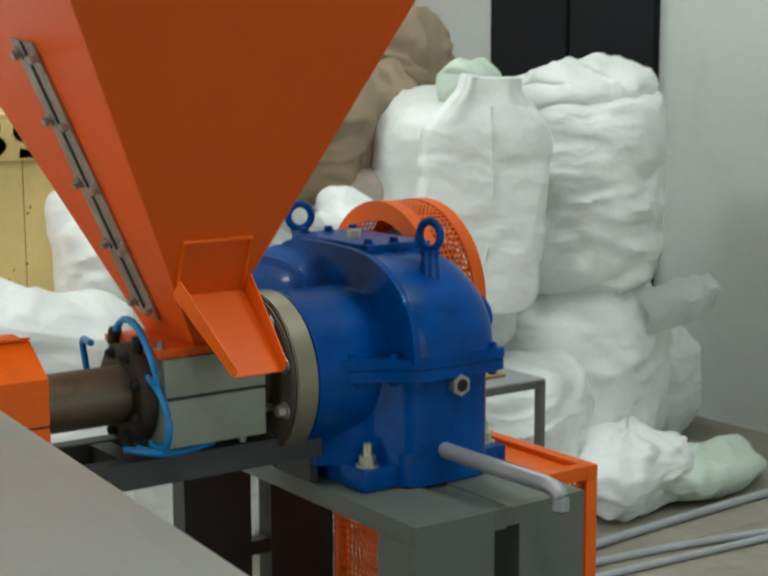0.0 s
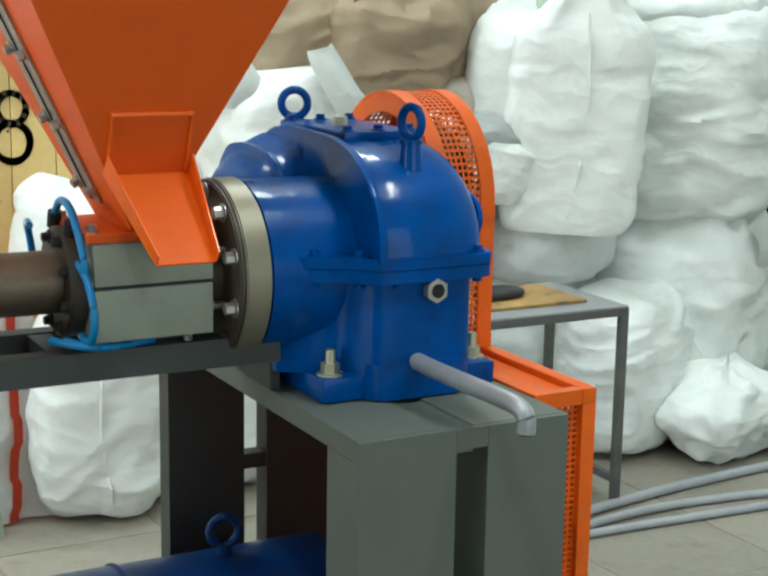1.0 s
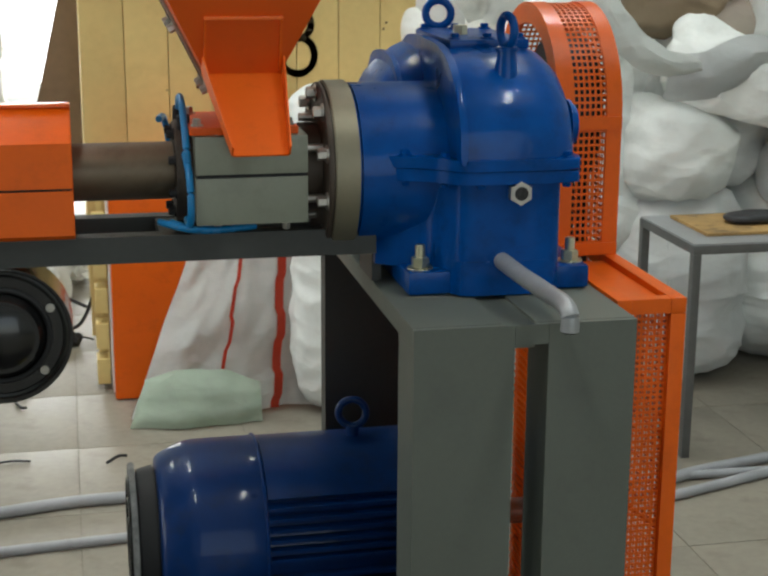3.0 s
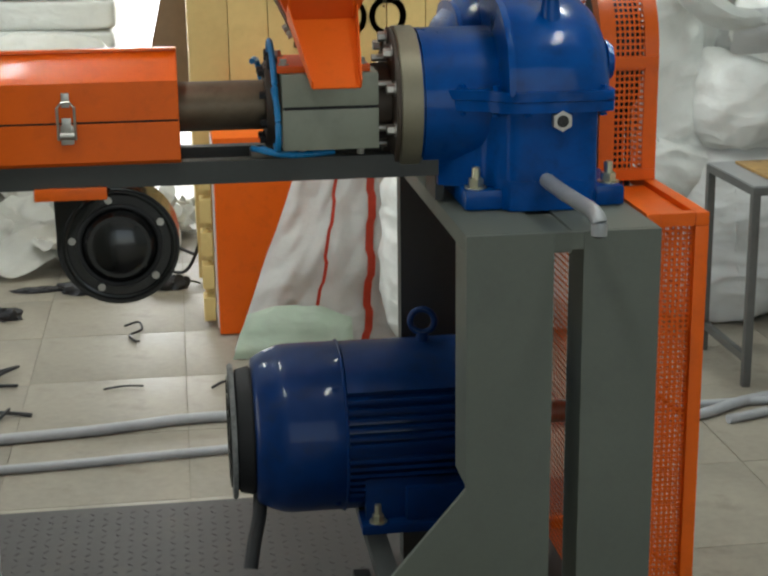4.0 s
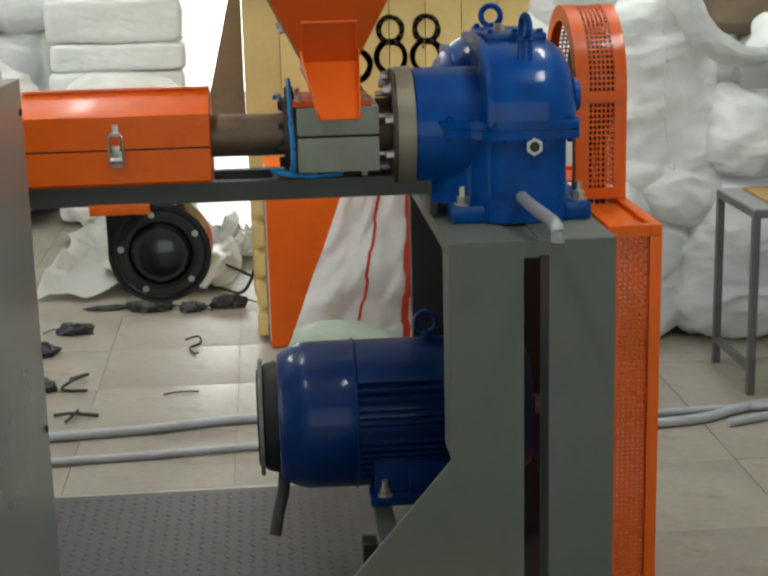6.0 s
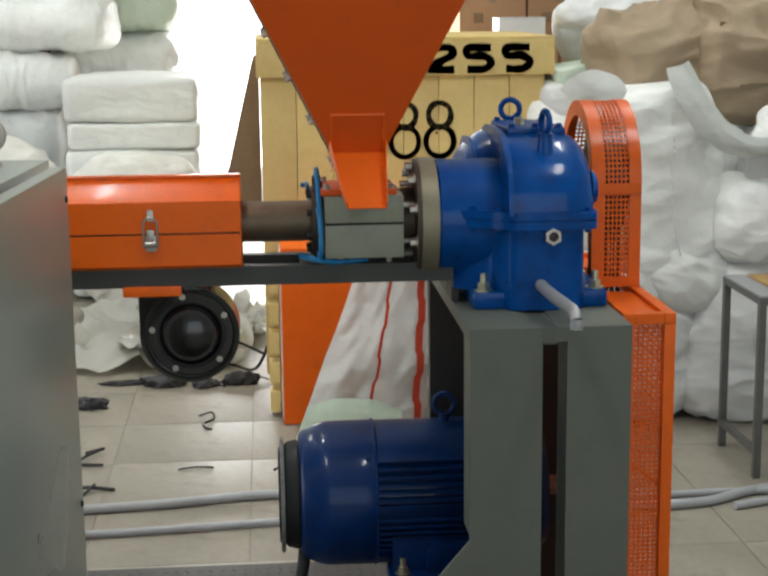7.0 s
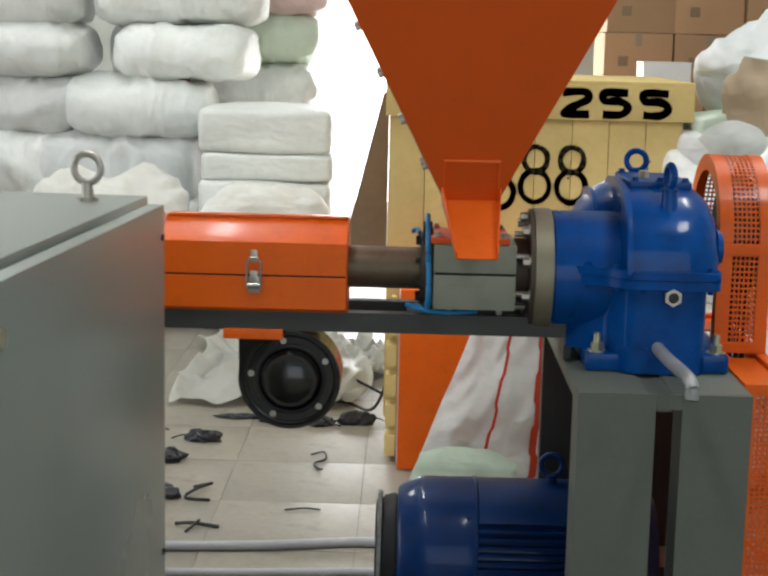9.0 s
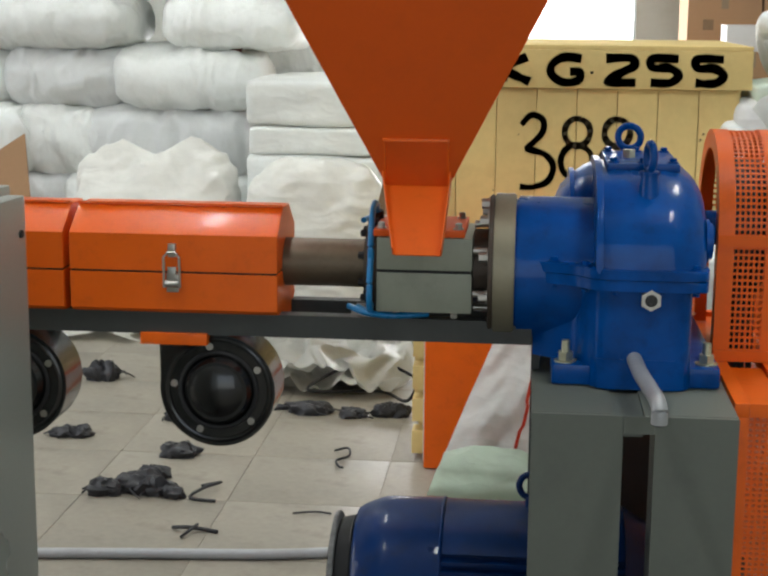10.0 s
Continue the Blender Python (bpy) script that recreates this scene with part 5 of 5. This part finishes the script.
figure(crate, [sc(*p) for p in ((-0.045, 1.075), (-0.015, 1.105), (0.02, 1.09), (0.018, 1.05), (-0.022, 1.008), (-0.018, 1.0), (0.03, 0.985), (0.055, 0.95), (0.04, 0.905), (-0.005, 0.885), (-0.045, 0.885))], 0.0105, YF)
for cx in (0.125, 0.245):
    for cz, rr in ((1.055, 0.042), (0.965, 0.052)):
        figure(crate, [sc(cx + rr * 0.92 * math.sin(a), cz + rr * math.cos(a)) for a in (2 * math.pi * k / 10 + 0.3 for k in range(11))], 0.0105, YF - 0.001 * (cz > 1))
YL = CY - 0.0225
LET = {"K": ([(0, 0), (0, 1)], [(0.75, 1), (0.1, 0.5), (0.85, 0)]), "G": ([(0.95, 0.95), (0.4, 1), (0.02, 0.7), (0.02, 0.3), (0.4, 0), (0.85, 0.08), (0.9, 0.42), (0.6, 0.42)],),
       "2": ([(0, 0.97), (0.75, 1), (0.92, 0.72), (0.5, 0.42), (0.1, 0.1), (0.15, 0.02), (0.95, 0.02)],), "5": ([(0.9, 0.98), (0.1, 0.98), (0.1, 0.62), (0.6, 0.62), (0.92, 0.35), (0.65, 0.03), (0.05, 0.03)],)}
for ch_, x in (("K", -0.105), ("G", 0.045), ("2", 0.215), ("5", 0.350), ("5", 0.488)):
    for stroke in LET[ch_]:
        figure(crate, [(x + px * 0.098, 1.197 + pz * 0.078) for px, pz in stroke], 0.0148, YL, "stencil_letter")
figure(crate, [(0.168, 1.226), (0.172, 1.228), (0.176, 1.226)], 0.005, YL, "stencil_dot")

b = prism(B(), [(CX0 - 0.002, 1.255), (CX0 - 0.022, 1.25), (CX0 - 0.175, 0.62), (CX0 - 0.002, 0.62)], "y", CY + 0.09, CY + 0.102)
part("loose_side_flap", b, OLDWOOD, crate, "brown plywood flap hanging loose from the crate")

# ---- cartons behind ----
CL = "closed brown carton in a stack"
ci = 0
proto = None
for row in range(7):
    for colu in range(5):
        x, z = 0.86 + colu * 0.42, row * 0.30
        if proto is None:
            proto = thing("carton", "closed brown cardboard carton in a tall stack", "carton", (x, 6.55, z), "stacked cartons")
            part("body", box(B(), 0.003, 0.417, 0.0, 0.45, 0.0, 0.297, 0.004), CARTON, proto)
            part("tape", box(B(), 0.19, 0.23, -0.0008, -0.0002, 0.22, 0.297), KRAFT, proto, "tan tape strip")
            part("print_mark", box(B(), 0.09, 0.15, -0.001, -0.0002, 0.10, 0.16), OLDWOOD, proto, "dark printed mark")
        else:
            copy_thing(proto, pose(x + 0.006 * math.sin(ci * 2.1), 6.55 + 0.02 * math.sin(ci * 1.3), z, 0, 0, 0.8 * math.sin(ci)))
        ci += 1
for row in range(4):
    for colu in range(2):
        copy_thing(proto, pose(0.92 + colu * 0.43, 5.85, row * 0.30, 0, 0, 1.0 * row))
wbx = thing("white_box", "small white box lying on brown cartons", "box", (1.0, 5.92, 1.2005))
part("body", box(B(), 0.0, 0.27, 0.0, 0.25, 0.0, 0.13, 0.004), WHITE, wbx)
part("lid", box(B(), -0.003, 0.273, -0.003, 0.253, 0.1305, 0.137, 0.002), WHITE, wbx)
solid("steel_post", box(B(), 2.05, 2.14, 6.2, 6.29, 0.0, 4.4, 0.004), ALU, "grey steel post in front of stacked cartons", "post")

# ---- bales of folded sacks, far left ----
BL = "white bale of rolled woven sacks in a tall stack"
rb = random.Random(11)


def bale(x0, x1, y, z0, z1, mat=None, turn=0.0, square=False, label=BL):
    """A roll of sacks lying along x; square ones are tightly packed, round ones gather at their ends."""
    h, w = z1 - z0, x1 - x0
    bm = sack_mesh(h * 1.05, 0.62, w, 100 + rb.randrange(900), 0, 0, False, 4.0 if square else 2.4, 9.0 if square else rb.choice((4.5, 5.5)), rb.uniform(0.35, 0.7))
    o = solid("sack_bale", bm, mat or rb.choice((SACKWHITE, SACKWHITE, SACKGREY)), label, "bale", "stacked bales")
    o.matrix_basis = pose(x0, y + 0.31, (z0 + z1) / 2, 0, 90, 0) if not turn else pose(x0, y + 0.31, (z0 + z1) / 2) @ pose(0, 0, 0, 0, 0, turn) @ pose(0, 0, 0, 0, 90, 0)


# front pile, from the floor upwards: the ends of the rolls in each layer
for z0, z1, ends, square in ((0.002, 0.30, (-4.6, -3.7, -2.9, -2.1, -1.42), True), (0.30, 0.585, (-4.5, -3.8, -3.0, -2.3, -1.40), True), (0.585, 0.905, (-4.6, -3.7, -2.93, -2.53, -2.19, -1.43), True),
                             (0.90, 1.215, (-4.4, -3.5, -2.64, -2.06, -1.36), False), (1.20, 1.48, (-4.5, -3.6, -2.75, -1.99), False), (1.47, 1.77, (-4.3, -3.4, -2.58, -2.02), False),
                             (1.765, 2.05, (-4.4, -3.5, -2.7, -1.9, -1.2), False), (2.04, 2.32, (-4.2, -3.4, -2.6, -1.8, -1.15), False)):
    for xa, xb in zip(ends, ends[1:]):
        bale(xa - 0.02, xb + 0.02, 5.0 + rb.uniform(-0.05, 0.06), z0, z1, None, 0 if square else rb.uniform(-5, 5), square)
bale(-1.83, -1.12, 5.02, 1.205, 1.48, SACKWHITE, -7)
bale(-1.96, -1.06, 5.05, 1.475, 1.77, SACKWHITE, 4)
bale(-1.95, -1.6, 5.45, 1.20, 1.48, SACKGREY, 3)
# rear pile that shows beside it
for z0, z1, xb, mat in ((0.002, 0.34, -0.86, SACKGREY), (0.34, 0.68, -0.88, SACKWHITE), (0.68, 1.02, -0.92, SACKGREY), (1.02, 1.285, -0.86, SACKWHITE), (1.28, 1.56, -0.84, SACKGREEN), (1.555, 1.84, -0.78, SACKPINK), (1.835, 2.1, -0.85, SACKWHITE)):
    bale(-1.62, xb, 5.72, z0, z1, mat, rb.uniform(-6, 6))
# square bundles of folded sacks in front of the pile
for row, (z0, z1) in enumerate(((0.004, 0.262), (0.262, 0.522), (0.522, 0.738), (0.738, 0.868), (0.868, 1.082))):
    bn = thing("folded_bundle", "square bundle of folded white sacks in a stack", "bundle", (-1.33 + 0.012 * (row % 2), 4.62, z0), "stacked bundles", turn=-1.0 + 0.6 * row)
    k = 1
    for q in range(k):
        hq = (z1 - z0) / k
        bm = sack_mesh(0.645, 0.56, hq * 1.03, 300 + row * 2 + q, ex=14, vex=9 if k == 1 else 6, crumple=0.15)
        bmesh.ops.transform(bm, matrix=pose(0.322, 0.28, q * hq * 0.985), verts=bm.verts)
        part("folded_layer", bm, SACKWHITE, bn)

sack((-1.77, 4.70, 0.0), (0.80, 0.36, 0.72), 80, SHEET, "heap of crumpled white plastic sheets beside the bales", 3, lying=True, ears=0.25, vex=2.4, crumple=0.9, group="loose heaps")
sack((-0.98, 4.50, 0.0), (0.66, 0.20, 0.74), 81, SHEET, "crumpled plastic sheet slumped against folded bundles", -3, lying=True, vex=3, crumple=0.9, group="loose heaps")
solid("carton_sheet", prism(B(), [(-2.72, 0.0), (-2.42, 0.0), (-2.46, 0.80), (-2.68, 0.66)], "y", 4.84, 4.85), CARTON, "brown cardboard sheet leaning on white bales", "cardboard")
rag = sweep(B(), curve_points([(-1.72, 5.16, 1.205), (-1.66, 5.12, 1.245), (-1.58, 5.11, 1.24), (-1.50, 5.12, 1.225), (-1.44, 5.13, 1.20)], 6), 0.022, 10)
for v in rag.verts:
    v.co += Vector((0, 0, 0.016 * noise.noise(v.co * 22)))
solid("dark_rag", rag, RUST, "dark red-brown rag lying on a bale", "rag")

# floor sheet of plastic under the bales
def floor_sheet(name, x0, x1, y0, y1, seed, mat, label, rough=0.05):
    bm = B()
    n = 40
    s = Vector((seed, seed * 2.2, 0))
    grid = [[bm.verts.new((x0 + (x1 - x0) * i / n + 0.10 * noise.noise(Vector((j * 0.12, seed, 1))), y0 + (y1 - y0) * j / n + 0.12 * noise.noise(Vector((i * 0.12, seed, 4))),
             0.004 + rough * max(0, 0.4 + noise.noise(Vector((i * 0.09, j * 0.09, 0)) + s) + 0.5 * (1 - 2 * abs(noise.noise(Vector((i * 0.14, j * 0.07, 3)) + s)))))) for i in range(n + 1)] for j in range(n + 1)]
    for a, b in zip(grid, grid[1:]):
        for i in range(n):
            bm.faces.new((a[i], a[i + 1], b[i + 1], b[i]))
    bmesh.ops.solidify(bm, geom=list(bm.faces), thickness=0.003)
    for v in bm.verts:
        v.co.z = max(v.co.z, 0.001)
    return solid(name, bm, mat, label, "plastic sheet", "loose sheets")


floor_sheet("plastic_sheet", -1.22, -0.62, 3.10, 4.3, 3, SHEET, "crumpled white plastic sheet lying on the floor", 0.07)
floor_sheet("plastic_sheet", -0.92, -0.46, 3.12, 4.2, 6, SHEET, "thickly folded cream sheet lying on the floor", 0.11)
floor_sheet("plastic_sheet", -0.62, -0.34, 3.62, 4.3, 14, SHEET, "crumpled white plastic sheet lying on the floor", 0.06)
floor_sheet("plastic_sheet", -2.5, -1.65, 3.9, 4.5, 9, SHEET, "crumpled white plastic sheet lying on the floor", 0.05)


# ---- small steel table ----
tab = thing("steel_table", "low grey steel frame table with a wooden top tray", "table", (1.09, 1.58, 0.0))
TW, TD, TH = 0.54, 0.36, 0.56
for x in (0.0, TW - 0.022):
    for y in (0.0, TD - 0.022):
        part("leg", box(B(), x, x + 0.022, y, y + 0.022, 0.0, TH - 0.022, 0.001), TABLESTEEL, tab)
for y in (0.0, TD - 0.022):
    part("top_rail", box(B(), 0.0, TW, y, y + 0.022, TH - 0.0215, TH, 0.001), TABLESTEEL, tab)
for x in (0.0, TW - 0.022):
    part("side_rail", box(B(), x + 0.0005, x + 0.0215, 0.0225, TD - 0.0225, TH - 0.0215, TH - 0.0005), TABLESTEEL, tab)
    part("foot_rail", box(B(), x + 0.001, x + 0.021, 0.0225, TD - 0.0225, 0.07, 0.09), TABLESTEEL, tab)
part("top_sheet", box(B(), 0.002, TW - 0.002, 0.002, TD - 0.002, TH + 0.0005, TH + 0.005), ALU, tab)
solid("chipboard_piece", box(B(), 1.16, 1.55, 1.66, 1.90, TH + 0.0055, TH + 0.014, 0.002), CHIP, "dark-stained brown chipboard piece lying on the table", "board")
sack((1.34, 1.78, TH + 0.0145), (0.16, 0.10, 0.025), 71, SCRAP, "dark scrap lying on chipboard", 10, lying=True)

# ---- floor clutter ----
def scrap(x, y, w, d, h, seed):
    bm = B()
    r = random.Random(seed)
    for k in range(5):
        g = bmesh.ops.create_icosphere(bm, subdivisions=3, radius=0.5)
        off = Vector((r.uniform(-0.3, 0.3) * w, r.uniform(-0.3, 0.3) * d, h * 0.35))
        sc_ = r.uniform(0.45, 0.75)
        for v in g["verts"]:
            q = v.co.copy()
            k2 = 1 + 0.5 * noise.noise(q * 3 + Vector((seed, k, 0))) + 0.25 * noise.noise(q * 8 + Vector((seed, k, 3)))
            v.co = Vector((q.x * w * sc_ * k2, q.y * d * sc_ * k2, q.z * h * 1.5 * k2)) + off
            v.co.z = max(0.001, v.co.z)
    for k in range(2):
        a = r.uniform(0, 6.28)
        sweep(bm, curve_points([(0, 0, 0.01), (w * 0.5 * math.cos(a), d * 0.5 * math.sin(a), h * 0.5), (w * 0.8 * math.cos(a + 0.4), d * 0.8 * math.sin(a + 0.4), 0.006)], 4), 0.003, 6)
    ob = solid("plastic_scrap", bm, SCRAP, "lump of melted black plastic lying on the floor", "scrap", "plastic scraps")
    ob.matrix_basis = pose(x, y, 0)


for k, (x, y, w, d, h) in enumerate(((-1.52, 2.53, 0.12, 0.07, 0.03), (-1.11, 2.37, 0.13, 0.08, 0.035), (-1.14, 2.0, 0.16, 0.10, 0.05), (-1.22, 1.98, 0.12, 0.08, 0.04),
                                    (-1.06, 1.97, 0.10, 0.07, 0.035), (-1.12, 2.12, 0.11, 0.07, 0.035), (-0.79, 2.92, 0.17, 0.08, 0.04), (-0.60, 2.88, 0.10, 0.06, 0.03), (-0.47, 2.92, 0.13, 0.08, 0.045),
                                    (-1.03, 2.62, 0.13, 0.06, 0.035), (-1.22, 2.76, 0.09, 0.05, 0.03), (-1.62, 3.28, 0.14, 0.09, 0.06), (-0.92, 2.95, 0.16, 0.04, 0.015))):
    scrap(x, y, w, d, h, 20 + k)


def shaving(pts, r=0.004):
    bm = sweep(B(), curve_points(pts, 6), r, 6)
    solid("plastic_curl", bm, SCRAP, "thin black curl of plastic on the floor", "scrap", "plastic scraps")


shaving([(-0.62, 2.46, 0.006), (-0.575, 2.45, 0.02), (-0.565, 2.40, 0.01), (-0.60, 2.36, 0.006), (-0.585, 2.30, 0.006), (-0.57, 2.27, 0.012)])
shaving([(-0.97, 2.06, 0.006), (-0.91, 2.06, 0.02), (-0.95, 2.00, 0.02), (-0.98, 1.95, 0.006), (-0.90, 1.93, 0.006)], 0.005)
shaving([(-0.97, 1.70, 0.006), (-0.92, 1.68, 0.016), (-0.88, 1.69, 0.008), (-0.84, 1.68, 0.006)], 0.006)
shaving([(-0.93, 1.63, 0.006), (-0.90, 1.69, 0.02), (-0.91, 1.72, 0.006)], 0.0045)
shaving([(-0.36, 1.82, 0.005), (-0.33, 1.85, 0.01), (-0.31, 1.86, 0.005)], 0.004)
shaving([(-0.66, 1.86, 0.004), (-0.60, 1.875, 0.006), (-0.55, 1.87, 0.004)], 0.003)
shaving([(0.92, 0.55, 0.005), (0.96, 0.50, 0.01), (0.99, 0.47, 0.005)], 0.006)

# conduits on the floor
for pts, r in (([(-2.4, 1.30, 0.014), (-1.24, 1.45, 0.014), (-0.68, 1.51, 0.014), (-0.36, 1.56, 0.014), (0.2, 1.52, 0.014), (0.6, 1.36, 0.014), (0.87, 1.36, 0.014), (1.13, 1.47, 0.014), (1.9, 1.62, 0.014), (3.2, 1.7, 0.014)], 0.014),
               ([(-2.4, 1.24, 0.012), (-1.0, 1.28, 0.012), (-0.35, 1.33, 0.012), (0.4, 1.40, 0.012), (0.9, 1.44, 0.012), (1.5, 1.42, 0.012), (2.4, 1.36, 0.012)], 0.011),
               ([(0.95, 1.32, 0.012), (1.6, 1.50, 0.012), (2.3, 1.42, 0.012), (3.0, 1.2, 0.012)], 0.012)):
    solid("conduit_pipe", sweep(B(), curve_points(pts, 8), r, 10), PIPE, "grey plastic conduit lying across the floor", "pipe", "floor conduits")
solid("floor_cable", sweep(B(), curve_points([(-0.35, 2.75, 0.25), (-0.42, 2.95, 0.05), (-0.55, 3.2, 0.012), (-0.80, 3.05, 0.05), (-0.60, 3.35, 0.09), (-0.38, 3.3, 0.02)], 8), 0.006, 8), RUBBER, "loose black cable lying on the floor", "cable")

# ---- floor slabs ----
TS = 0.44
slab_me = None
cells = []
for i in range(-16, 9):
    for j in range(-18, 13):
        x0, y0 = -0.43 + i * TS, 1.95 + j * TS
        if x0 < -7 or x0 + TS > 3.4 or y0 < -6 or y0 + TS > 7.4:
            continue
        cells.append((abs(x0 + 0.2) + abs(y0 - 2.2), x0, y0))
cells.sort()
bm = box(B(), 0.001, TS - 0.001, 0.001, TS - 0.001, -0.0062, 0.0, 0.0006)
first = link("slab", bm, SLAB)
first.parent = floor
first.matrix_basis = pose(cells[0][1], cells[0][2], 0)
for k, (_, x0, y0) in enumerate(cells[1:280]):
    o = new("slab", first.data)
    o.parent = floor
    o.matrix_basis = pose(x0, y0, 0.0004 * math.sin(k * 1.7), 0, 0, 0)
rest = B()
for _, x0, y0 in cells[280:]:
    box(rest, x0 + 0.0015, x0 + TS - 0.0015, y0 + 0.0015, y0 + TS - 0.0015, -0.0062, 0.0)
tagged(part("far_slabs", rest, SLAB, floor), kind="stuff")
